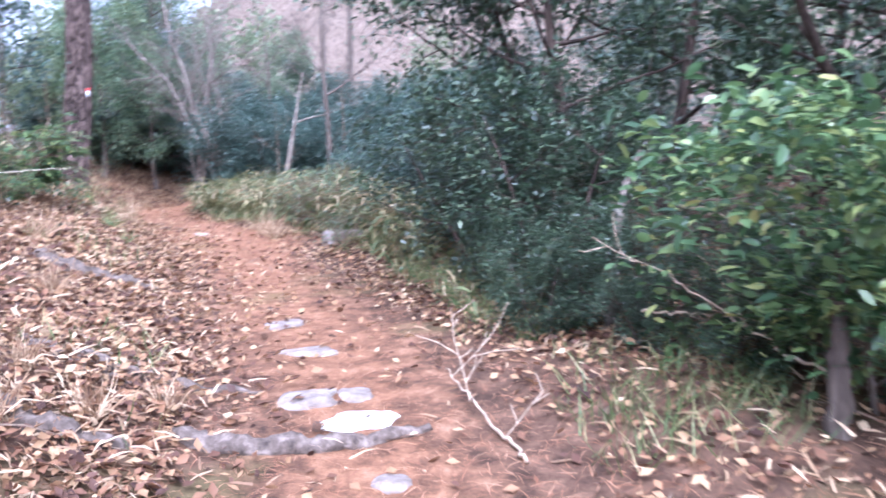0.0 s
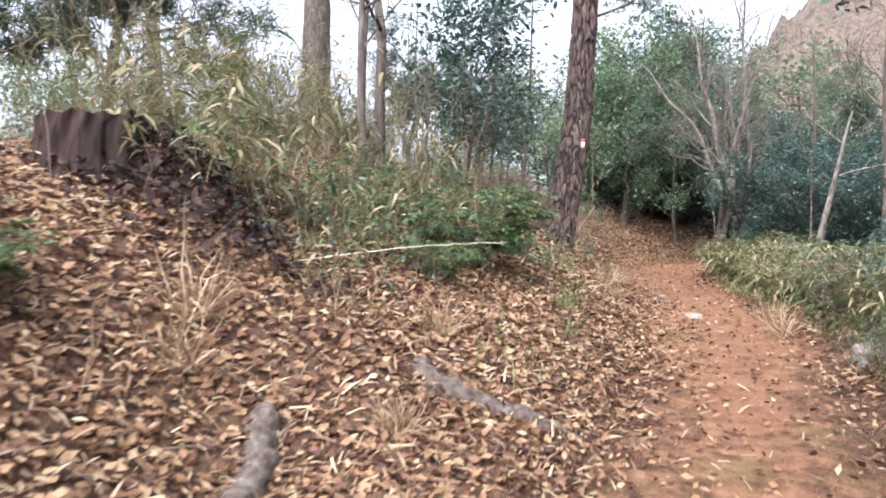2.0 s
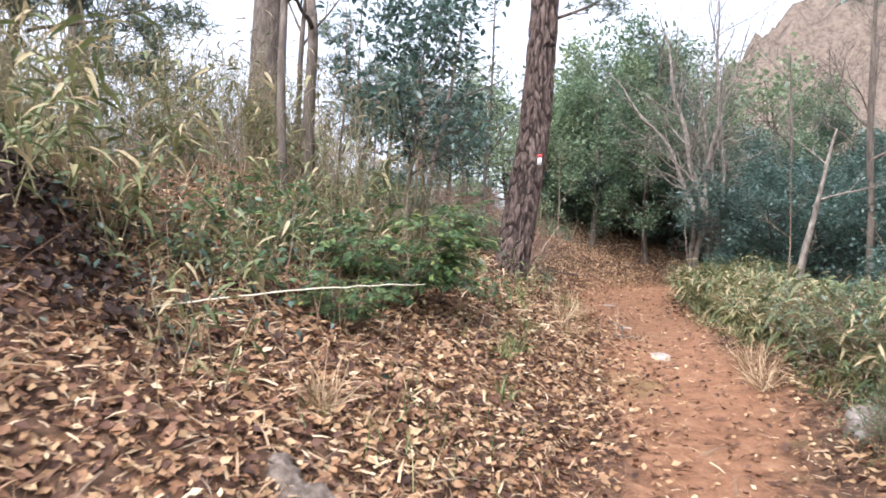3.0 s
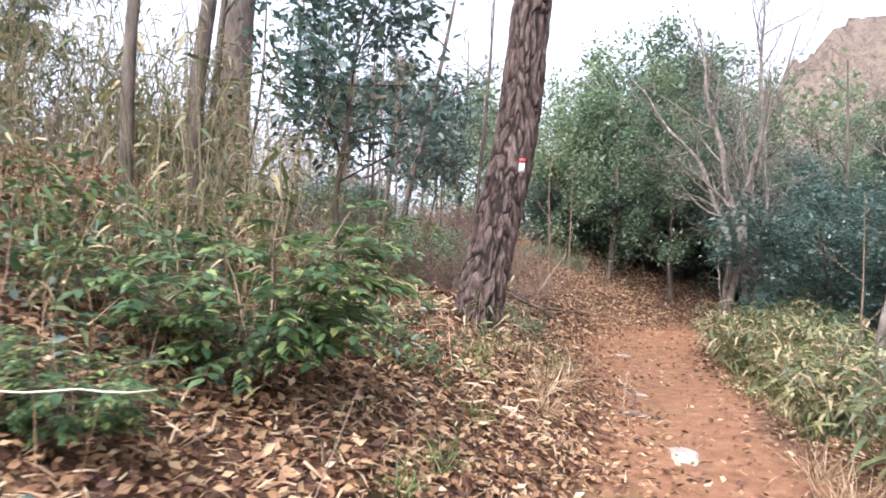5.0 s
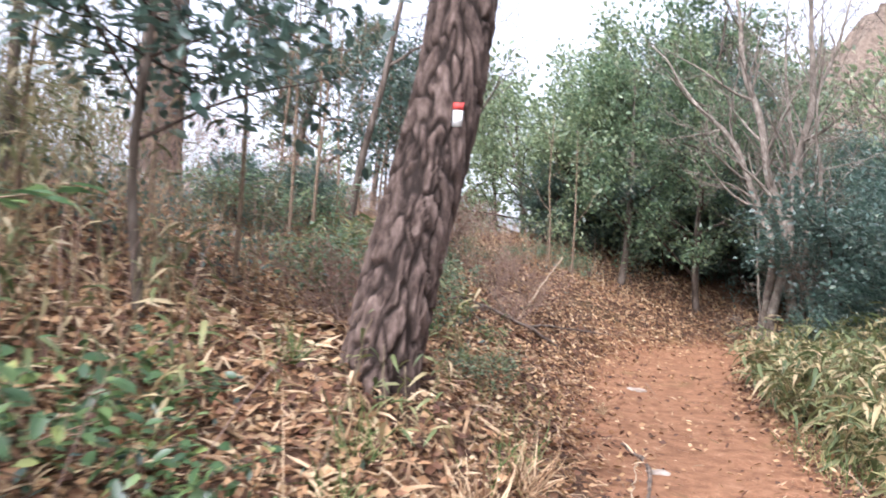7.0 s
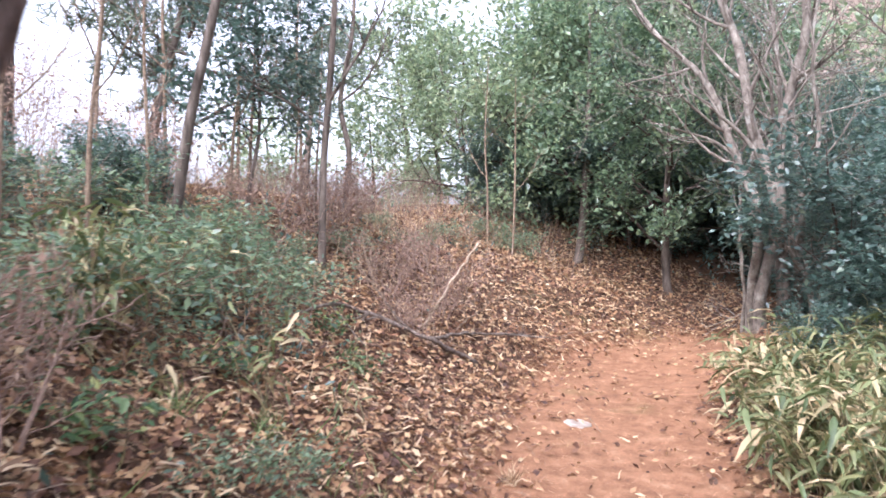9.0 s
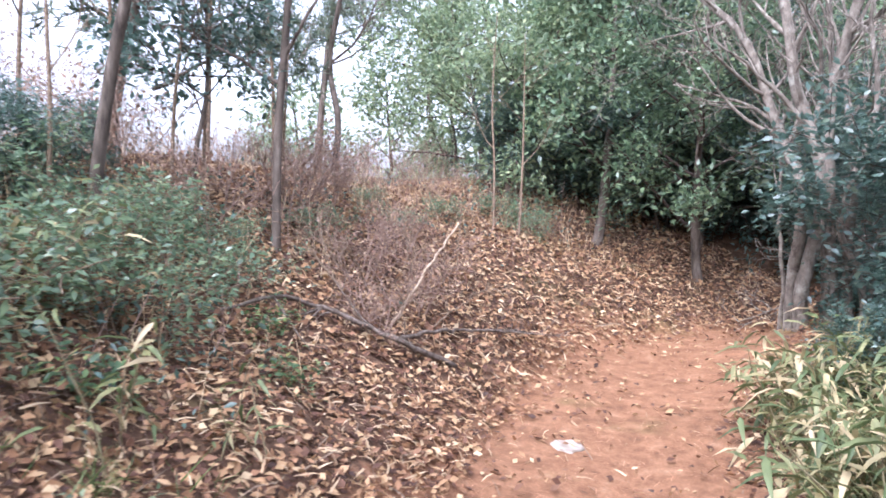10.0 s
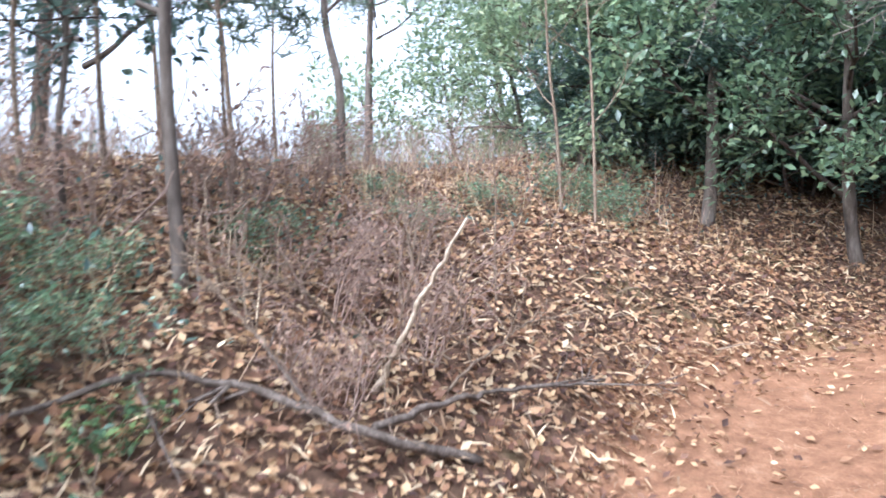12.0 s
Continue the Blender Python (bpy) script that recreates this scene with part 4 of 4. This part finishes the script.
def band(n, line, lo, hi):
    """Spots at a distance to one side of the trail, along a stretch of it."""
    out = []
    while len(out) < n:
        y = rng.uniform(*line)
        k = int(np.argmin(np.abs(LINE[:220, 1] - y)))
        t = unit(LINE[k + 1] - LINE[k])
        d = rng.uniform(lo, hi)
        out.append((LINE[k][0] + t[1] * d, LINE[k][1] - t[0] * d))
    return out


late = []
sasa = [bamboo("dwarf_bamboo", "low dwarf bamboo with pale-edged leaves beside the trail", 0.8, 9, 22, 0.195, L_SASA, M_CULM, 0.35) for _ in range(4)]
patch(sasa, band(34, (15.2, 18.6), 1.15, 2.4) + band(44, (10.8, 15.2), 1.15, 2.4) + band(10, (8.0, 11.0), 1.25, 1.9) + [(-8.0, 14.0), (-7.6, 13.6), (-8.3, 14.6)])
cane = [bamboo("bamboo_clump", "thin upright bamboo with yellowing leaves on the bank", 1.45, 7, n, 0.14, L_YELLOW, M_CULM, 0.12) for n in (15, 13)]
cane += [bamboo("bamboo_clump", "nearly leafless thin bamboo stems on the bank", 1.6, 12, n, 0.13, L_YELLOW, M_CULM, 0.1) for n in (4, 3)]
patch(cane, band(22, (6.8, 10.5), -6.5, -4.4) + band(52, (10.0, 13.8), -6.8, -2.9) + band(5, (3.5, 6.5), -7.8, -6.2) + band(16, (13.5, 17), -7.5, -4.6))
tall = [bamboo("bamboo_clump", "bamboo with large pale yellow-green leaves on the bank", 1.15, 6, 13, 0.22, L_SASA, M_CULM, 0.25) for _ in range(2)]
patch(tall, band(5, (6.8, 9.0), -4.8, -3.4) + band(5, (9.5, 13.0), -4.8, -3.0))
low = [bamboo("dwarf_bamboo", "sparse young bamboo with green leaves on the bank", 0.6, 4, 10, 0.14, L_SASA, M_CULM, 0.3) for _ in range(2)]
patch(low, [(-5.12, 11.62), (-5.3, 11.5), (-7.2, 14.4), (-7.0, 15.0)] + band(30, (6.8, 10.5), -4.6, -2.5) + band(10, (4, 9), 1.25, 1.7) + band(16, (9.5, 13.5), -4.5, -2.4))
for b, m in late:
    b.matrix_basis = m


# ---------------------------------------------------------------- stump, roots, logs, rocks
def stump():
    base = on(-5.32, 5.28, -0.16)
    ob = thing("tree_stump", "dark rotten tree stump on top of the bank", "stump", place=base)
    n, m = 120, 18
    ang = np.linspace(0, 2 * math.pi, n, endpoint=False)
    hs = np.linspace(-0.25, 0.46, m)
    groove = -0.035 * np.abs(np.sin(ang * 9 + 2.3 * np.sin(ang * 4))) ** 6 + 0.014 * np.sin(ang * 33 + 3 * np.sin(ang * 7))
    v = []
    for z in hs:
        flare = 0.33 + 0.16 * math.exp(-(z + 0.1) * 5)
        r = flare * (1 + 0.06 * np.sin(ang * 5 + 1) + 0.05 * np.sin(ang * 9 + 2 * z) + 0.035 * np.sin(ang * 17 + 3 * np.sin(z * 7)) + 0.1 * max(0, 0.3 - z) * np.sin(ang * 6) + groove * (0.8 + 0.4 * math.sin(z * 9))) + rng.normal(size=n) * 0.004
        zz = z + (0.015 * np.sin(ang * 1 + 1) + 0.01 * np.sin(ang * 5) + 0.012 * np.sin(ang * 13) + rng.normal(size=n) * 0.008) * (z > 0.35)
        v.append(np.stack([r * np.cos(ang), r * np.sin(ang), np.broadcast_to(zz, n)], -1))
    v = np.concatenate(v)
    i, j = np.meshgrid(np.arange(m - 1), np.arange(n), indexing="ij")
    q = np.stack([i * n + j, i * n + (j + 1) % n, (i + 1) * n + (j + 1) % n, (i + 1) * n + j], -1).reshape(-1, 4)
    part("bark", (v, np.concatenate([q[:, [0, 1, 2]], q[:, [0, 2, 3]]])), M_STUMP, ob, smooth=True)
    rim = v[-n:]
    tops = [rim + np.array([0, 0, -0.012])]
    for f, dz in ((0.7, -0.05), (0.35, -0.1)):
        tops.append(rim * np.array([f, f, 1]) + np.array([0, 0, dz]) + rng.normal(size=(n, 3)) * 0.012)
    w = np.concatenate([*tops, [(0, 0, 0.34)]])
    t = []
    for r in range(2):
        for k in range(n):
            a, b = r * n + k, r * n + (k + 1) % n
            t += [(a, b, b + n), (a, b + n, a + n)]
    t += [(2 * n + k, 2 * n + (k + 1) % n, 3 * n) for k in range(n)]
    part("cut_top", (w, np.array(t)), M_CUT, ob, "crumbling rotten top")


stump()


def root(label, spots, r, bury=0.4, mat=M_ROOT, name="tree_root", cat="root"):
    """A root or log that follows the ground through the given spots."""
    line = resample([(x, y, 0) for x, y in spots], 36)
    line[:, 2] = land(line[:, 0], line[:, 1]) + r * (1 - 2 * bury) * np.ones(36) + 0.012 * np.sin(np.arange(36) * 0.9)
    c = line.mean(0)
    rad = r * (np.interp(np.linspace(0, 1, 36), [0, 0.1, 0.6, 1], [0.5, 1, 0.9, 0.35]) + rng.normal(size=36) * 0.06)
    ob = part(name, tube(line - c, rad, 14, 0.11), mat, smooth=True)
    ob.location = c
    return tagged(ob, label, cat)


root("grey weathered root lying across the trail", [(-1.25, 3.5), (-0.9, 3.42), (-0.45, 3.5), (-0.1, 3.62)], 0.055)
root("grey root winding through the fallen leaves", [(-2.15, 4.05), (-1.9, 4.1), (-1.55, 4.12), (-1.25, 4.2), (-1.0, 4.15)], 0.04)
root("thick mossy log half buried in leaves", [(-3.2, 5.0), (-2.95, 4.75), (-2.75, 4.45), (-2.6, 4.2)], 0.085, 0.5)
root("short side root in the leaves", [(-2.2, 4.05), (-2.0, 3.9), (-1.8, 3.85), (-1.6, 3.95)], 0.04)
root("brown twig-like root beside the log", [(-2.35, 4.75), (-2.15, 4.7), (-2.0, 4.6)], 0.025)
root("weathered grey root in dry leaves", [(-2.15, 2.95), (-1.85, 3.05), (-1.55, 3.12), (-1.3, 3.25)], 0.06)
root("grey log half buried on the leafy bank", [(-3.1, 6.05), (-2.9, 5.98), (-2.7, 6.15), (-2.5, 6.4), (-2.3, 6.6)], 0.08, 0.5)
root("thin root crossing the trail", [(-5.6, 14.9), (-5.2, 14.5), (-4.9, 13.9), (-4.7, 13.4)], 0.018, 0.4)
root("small root end in the clay", [(-4.6, 12.9), (-4.45, 13.0), (-4.3, 13.2)], 0.025, 0.3)


def rock(x, y, sx, sy, sz, mat, label, seed, sink=0.5):
    u, w = np.meshgrid(np.linspace(0, 2 * math.pi, 22, endpoint=False), np.linspace(0, math.pi, 13), indexing="ij")
    p = np.stack([np.cos(u) * np.sin(w), np.sin(u) * np.sin(w), np.cos(w)], -1).reshape(-1, 3)
    f = np.array([1 + 0.34 * noise.noise(Vector(q * 1.6) + Vector((seed, 0, 0))) + 0.1 * noise.noise(Vector(q * 4.1) + Vector((seed, 3, 0))) for q in p])
    p = p * f[:, None]
    p[:, 2] = np.clip(p[:, 2], -0.8, 0.72)
    i, j = np.meshgrid(np.arange(22), np.arange(12), indexing="ij")
    a, b = i * 13 + j, ((i + 1) % 22) * 13 + j
    q = np.stack([a, a + 1, b + 1, b], -1).reshape(-1, 4)
    ob = part("rock", (p * np.array([sx, sy, sz]), np.concatenate([q[:, [0, 1, 2]], q[:, [0, 2, 3]]])), mat)
    ob.location = on(x, y, sz * (0.15 - sink))
    ob.rotation_euler = (0, 0, seed)
    tagged(ob, label, "rock")


rock(-0.42, 3.78, 0.21, 0.13, 0.08, M_PALEROCK, "flat pale rock set in the trail", 0.1)
rock(-0.74, 4.08, 0.2, 0.15, 0.07, M_ROCK, "flat grey rock sunk in the trail", 1.4, 0.55)
rock(-0.5, 4.15, 0.15, 0.1, 0.07, M_ROCK, "grey rock sunk in the trail", 2.3, 0.6)
rock(-0.92, 5.05, 0.22, 0.14, 0.06, M_ROCK, "flat grey rock sunk in the trail", 3.2, 0.6)
rock(-1.24, 5.9, 0.22, 0.15, 0.05, M_ROCK, "flat grey rock sunk in the trail", 4.4, 0.6)
rock(-3.7, 12.1, 0.26, 0.13, 0.05, M_STONE, "flat pale stone in the clay", 5.2, 0.55)
rock(-1.25, 9.85, 0.3, 0.22, 0.17, M_ROCK, "grey rock among grass beside the trail", 6.1, 0.0)
rock(-5.05, 14.35, 0.09, 0.07, 0.04, M_STONE, "small stone in the clay", 7.3, 0.5)
rock(-6.75, 17.55, 0.16, 0.12, 0.03, M_STONE, "small flat stone in the clay", 8.3, 0.5)
rock(-0.25, 3.15, 0.1, 0.08, 0.05, M_ROCK, "small grey stone in the trail", 9.1, 0.5)


# ---------------------------------------------------------------- dead branches and sticks
def stick(label, ends, r, twigs=0, mat=M_DEADWOOD, name="dead_branch", steps=9, wob=0.03):
    pts = resample(ends, 24)
    c = pts[0].copy()
    pts = pts - c
    pts[1:-1] += rng.normal(size=(22, 3)) * wob * 0.25
    ob = thing(name, label, "branch", place=c)
    part("stem", tube(pts, r * np.linspace(1, 0.4, 24), 8, 0.06), mat, ob, smooth=True)
    for k in range(twigs):
        i = int(rng.uniform(6, 22))
        d = unit(pts[i + 1] - pts[i]) + rng.normal(size=3) * 0.6
        part("twig", join(grow(pts[i], d, rng.uniform(0.25, 0.6), r * 0.4, 1, [3], 0.7, 0.12, (0, 0, 0.1), 0.5)[0]), mat, ob)
    return ob


stick("fallen lichened branch arching over the bank", [on(-7.92, 17.75, 0.0), (-7.95, 17.35, 1.6), (-8.0, 17.14, 1.7), (-8.17, 17.02, 1.79), (-8.38, 16.78, 1.92), (-8.46, 16.45, 2.02), (-8.5, 16.1, 1.98), on(-8.45, 15.8, 0.03)], 0.027, 5, M_ROOT)
stick("fallen curved branch beside the trail", [(-8.02, 17.22, 1.7), on(-8.1, 17.7, 0.14), on(-8.14, 18.2, 0.12), on(-8.06, 18.55, 0.16), on(-8.02, 18.85, 0.2)], 0.02, 3, M_ROOT)
stick("pale dead stick standing askew on the bank", [on(-8.4, 17.5, -0.03), (-8.15, 17.6, 2.15), (-7.9, 17.72, 2.57)], 0.018, 0, M_DEADWOOD)
stick("long thin pale cane lying over the bank", [(-4.54, 6.41, 1.68), (-4.0, 7.0, 1.79), (-3.47, 7.55, 1.84)], 0.006, 0, M_PALECANE, wob=0.012)
stick("bleached branch reaching out of the thicket", [(1.3, 4.4, 1.36), (1.65, 4.0, 1.22), (2.0, 3.6, 1.02)], 0.0085, 1)
stick("bleached forked branch in front of the thicket", [on(1.65, 3.3, 0.15), (1.35, 3.6, 0.82), (1.02, 3.9, 1.08)], 0.0085, 2)
stick("crooked dead branch touching the ground", [on(1.35, 3.95, 0.0), (1.42, 3.9, 0.68), (1.6, 3.85, 0.82)], 0.009, 1)
stick("thin dead branch lying level in the thicket", [(0.98, 4.0, 0.84), (1.2, 3.95, 0.83), (1.5, 3.85, 0.82)], 0.006, 0)
stick("pale dry twig bundle on the ground", [on(0.3, 3.2, 0.02), on(0.15, 3.6, 0.05), on(-0.02, 4.0, 0.14)], 0.009, 4)
stick("dark dead bough in the thicket", [(3.2, 6.0, 1.4), (2.7, 5.6, 2.2), (2.2, 5.2, 2.9)], 0.06, 3, M_DARKBARK)
stick("pale lichened trunk inside the thicket", [on(1.0, 4.95, -0.1), (1.04, 5.0, 0.9), (1.1, 5.05, 1.25), (1.16, 5.1, 1.5)], 0.05, 2, M_SMOOTH, "broken_trunk")
stick("stout pale trunk at the foot of the thicket", [on(1.52, 3.08, -0.1), on(1.53, 3.1, 0.25), on(1.56, 3.15, 0.5), on(1.6, 3.2, 0.75)], 0.055, 1, M_BARK, "broken_trunk")
for k, (x, y) in enumerate([(-8.5, 17.5), (-8.3, 17.9), (-8.7, 18.1), (-8.2, 17.1), (-8.8, 17.6)]):
    a = k * 1.3
    stick("dry twiggy brushwood on the bank", [on(x, y, 0.02), on(x + 0.3 * math.cos(a), y + 0.3 * math.sin(a), 0.3), on(x + 0.6 * math.cos(a), y + 0.6 * math.sin(a), 0.5)], 0.01, 6, M_TWIG, "brushwood")
stick("thin pale upright stick at the trail's edge", [on(-4.55, 12.9, 0), on(-4.55, 12.9, 0.2), on(-4.53, 12.9, 0.4)], 0.007, 0)


# ---------------------------------------------------------------- grass tufts
def tuft(name, label, n, length, leaf, spread=0.6):
    v = scatter(BLADE, rng.normal(size=(n, 3)) * np.array([0.05, 0.05, 0.0]), np.concatenate([rng.normal(size=(n, 2)) * spread, np.ones((n, 1))], 1), sphere_ways(n), length * rng.uniform(0.5, 1.2, n), 0.02)
    vv = v[0].reshape(n, 5, 3)
    reach = np.linalg.norm(vv[:, :, :2] - vv[:, :1, :2], axis=2)
    vv[:, :, 2] -= 0.8 * reach ** 2 / length
    return tagged(part(name, (vv.reshape(-1, 3), v[1]), leaf), label, "grass")


dry = tuft("grass_tuft", "tuft of dry tan grass on the bank", 90, 0.5, L_STRAW)
dry.matrix_basis = put(dry, -3.75, 5.0)
for x, y, s in [(-3.5, 4.75, 0.8), (-4.72, 11.75, 0.8), (-4.85, 12.3, 0.75), (-4.5, 11.4, 0.6), (-1.55, 3.35, 0.6), (-1.9, 3.5, 0.5), (-1.75, 3.0, 0.6), (-2.45, 11.3, 0.9), (-2.3, 10.9, 0.8), (-2.75, 11.9, 0.7), (-2.7, 5.4, 0.6), (-3.4, 6.6, 0.7), (-1.35, 3.75, 0.5), (-6.3, 15.9, 0.4), (-2.0, 2.7, 0.7)]:
    copy_thing(dry, put(dry, x, y, rng.uniform(0, 360), s))
green = tuft("grass_tuft", "tuft of green grass with yellow blades beside the trail", 60, 0.34, L_GRASS)
green.matrix_basis = put(green, 0.15, 5.9)
for x, y, s in [(0.0, 6.4, 1.0), (0.25, 5.4, 0.9), (-0.2, 7.2, 1.0), (-0.4, 8.0, 1.0), (0.5, 4.9, 0.8), (-0.75, 8.9, 1.1), (-1.2, 9.7, 1.2), (-1.35, 10.4, 1.1), (-5.0, 12.4, 0.8), (-5.1, 11.4, 0.9), (-4.9, 11.1, 0.8), (-4.0, 9.5, 0.9), (-3.8, 9.0, 0.8), (-4.35, 10.3, 0.8), (-3.3, 8.2, 0.7), (-7.0, 13.9, 0.8), (-6.8, 14.3, 0.7), (0.45, 6.9, 1.1), (0.1, 7.9, 1.0), (-5.75, 11.55, 0.8)]:
    copy_thing(green, put(green, x, y, rng.uniform(0, 360), s))


# ---------------------------------------------------------------- litter on the ground
def strewn(n, box, accept):
    out = []
    got = 0
    while got < n:
        p = rng.uniform(0, 1, (n * 2, 2)) * np.array([box[1] - box[0], box[3] - box[2]]) + np.array([box[0], box[2]])
        d, _ = beside(p[:, 0], p[:, 1])
        p = p[rng.random(len(p)) < accept(d, p[:, 0], p[:, 1])]
        out.append(p)
        got += len(p)
    return np.concatenate(out)[:n]


def lay(p, shape, length, width, lift, tip):
    n = len(p)
    z = land(p[:, 0], p[:, 1]) + lift * rng.uniform(0, 1, n)
    e = 0.03
    nx = (land(p[:, 0] - e, p[:, 1]) - land(p[:, 0] + e, p[:, 1])) / (2 * e)
    ny = (land(p[:, 0], p[:, 1] - e) - land(p[:, 0], p[:, 1] + e)) / (2 * e)
    up = unit(np.stack([nx, ny, np.ones(n)], -1) + rng.normal(size=(n, 3)) * tip)
    a = rng.uniform(0, 2 * math.pi, n)
    along = np.stack([np.cos(a), np.sin(a), rng.normal(size=n) * tip * 0.7], -1)
    along -= up * np.sum(along * up, 1, keepdims=True) * 0.8
    return scatter(shape, np.concatenate([p, z[:, None]], 1), along, up, length * rng.uniform(0.5, 1.25, n), width)


def litter_weight(d, x, y):
    left = np.interp(d, [-9, -5.5, -3.8, -1.2, -0.8, -0.5, 0], [0.25, 0.6, 1, 1, 0.85, 0.28, 0.09])
    right = np.interp(d, [0, 0.6, 0.9, 1.3, 2.5, 4], [0.09, 0.18, 0.5, 0.75, 0.4, 0.08])
    right = right * np.interp(y, [3.5, 6.5], [0.3, 0.8])
    worn = np.where(np.abs(d) < 0.8, np.interp(y, [3, 6, 9, 14], [0.35, 0.5, 0.75, 0.35]), 1)
    return np.where(d < 0, left, right) * worn * np.interp(y, [11, 15], [1, 0.7])


BOX = (-12.5, 3.2, 0.8, 24.5)
tagged(part("leaf_litter", lay(strewn(190000, BOX, litter_weight), CURL, 0.064, 1.12, 0.05, 0.45), L_LITTER), "thick litter of dry brown leaves on the bank", "leaf litter", kind="stuff")
tagged(part("dry_straw", lay(strewn(40000, BOX, litter_weight), BLADE, 0.115, 0.1, 0.07, 0.42), L_STRAW), "dry straw and broken bamboo leaves in the litter", "straw", kind="stuff")
tagged(part("crumbled_bark", lay(strewn(1500, (-6.2, -3.9, 4.4, 7.0), lambda d, x, y: np.exp(-((x + 4.95) ** 2 + (y - 5.7) ** 2) / 0.3)), CURL, 0.085, 1.2, 0.16, 0.7), M_STUMP), "dark bark crumbled from the rotten stump", "bark litter", kind="stuff")
tagged(part("broken_bamboo", lay(strewn(900, (-7.0, -3.6, 8.6, 13.2), lambda d, x, y: np.exp(-((x + 5.4) ** 2 + (y - 11.1) ** 2) / 1.6) * (d < -1.0)), BLADE, 0.15, 0.12, 0.09, 0.5), L_STRAW), "heap of broken dry bamboo leaves round the foot of the pine", "bamboo litter", kind="stuff")
tagged(part("pine_needle_litter", lay(strewn(42000, BOX, lambda d, x, y: np.interp(np.abs(d), [0, 0.9, 1.6, 3], [0.55, 1, 0.5, 0.1]) * np.interp(y, [0, 10, 14], [1, 0.9, 0.45])), BLADE, 0.10, 0.03, 0.012, 0.12), L_REDNEEDLE), "reddish fallen pine needles on the trail", "pine needles", kind="stuff")
tagged(part("twig_litter", lay(strewn(1800, BOX, litter_weight), BLADE, 0.32, 0.035, 0.04, 0.25), M_TWIG), "broken dark twigs in the litter", "twigs", kind="stuff")


def weeds(n, length, width, box, accept, tip):
    p = strewn(n, box, accept)
    z = land(p[:, 0], p[:, 1])
    along = np.concatenate([rng.normal(size=(n, 2)) * tip, np.ones((n, 1))], 1)
    return scatter(BLADE, np.concatenate([p, z[:, None]], 1), along, sphere_ways(n), length * rng.uniform(0.35, 1.3, n), width)


def cover(n, box, accept, top):
    p = strewn(n, box, accept)
    z = land(p[:, 0], p[:, 1]) + top * rng.random(n) ** 2
    return scatter(LEAF2, np.concatenate([p, z[:, None]], 1), sphere_ways(n), rng.normal(size=(n, 3)) * 0.5 + np.array([0, 0, 1.0]), 0.065 * rng.uniform(0.5, 1.3, n), 0.9)


def clumped(d, x, y):
    return np.clip(1.6 * np.sin(x * 1.9 + 1.2 * np.sin(y * 1.3)) * np.sin(y * 1.6 + np.sin(x * 1.1)) + 0.1, 0, 1)


def on_bank(d, x, y):
    return np.interp(d, [-9, -6, -3.2, -2.2, -1.5], [0.5, 1, 0.8, 0.2, 0.0]) * (d < 0) * np.interp(y, [5.5, 7.5], [0.15, 1])


tagged(part("dry_weeds", weeds(6500, 0.42, 0.012, (-13.5, -3, 4, 24), on_bank, 0.3), L_STRAW), "dry thin weed stalks standing on the bank", "weeds", kind="stuff")
tagged(part("bare_brush", weeds(3400, 0.7, 0.009, (-14.5, -3, 4, 24), on_bank, 0.5), M_REDTWIG), "grey bare stalks of undergrowth on the bank", "brush", kind="stuff")
tagged(part("ground_cover", cover(11000, (-13, -3, 5, 24), lambda d, x, y: on_bank(d, x, y) * clumped(d, x, y) * np.interp(y, [15, 17.5], [1, 0.3]), 0.35), L_DARK), "small green leaves of low undergrowth", "undergrowth", kind="stuff")
tagged(part("trail_edge_grass", weeds(3600, 0.2, 0.03, (-7, 1.5, 3, 19), lambda d, x, y: np.interp(np.abs(d), [0.8, 1.05, 1.6, 2.2], [0, 1, 0.6, 0]) * clumped(d, y, x) * np.where(d < 0, 0.2, 1), 0.6), L_GRASS), "short green and yellow grass along the trail", "grass", kind="stuff")


def cone():
    v, t = [], []
    for k in range(40):
        f = k / 40
        a = k * 2.4
        r = 0.02 * math.sin(math.pi * (0.15 + 0.8 * f))
        v.append(((r * math.cos(a), r * math.sin(a), 0.05 * f), (math.cos(a), math.sin(a), 0.5)))
    return scatter(LEAF6, np.array([p for p, _ in v]), np.array([w for _, w in v]), np.tile((0, 0, 1.0), (40, 1)), 0.018, 1.6)


pc = tagged(part("pine_cone", cone(), M_CONE), "dark open pine cone lying on the ground", "pine cone", "fallen pine cones")
cone_spots = strewn(34, (-8, 2, 2.0, 19.0), lambda d, x, y: np.interp(np.abs(d), [0, 0.4, 1.2, 1.8], [0.3, 0.6, 1, 0]))
pc.matrix_basis = put(pc, -0.62, 3.62, 0, 1, lift=0.01)
for x, y in cone_spots:
    copy_thing(pc, put(pc, x, y, rng.uniform(0, 360), rng.uniform(0.55, 0.9), lift=0.012, tilt=rng.uniform(40, 90)))
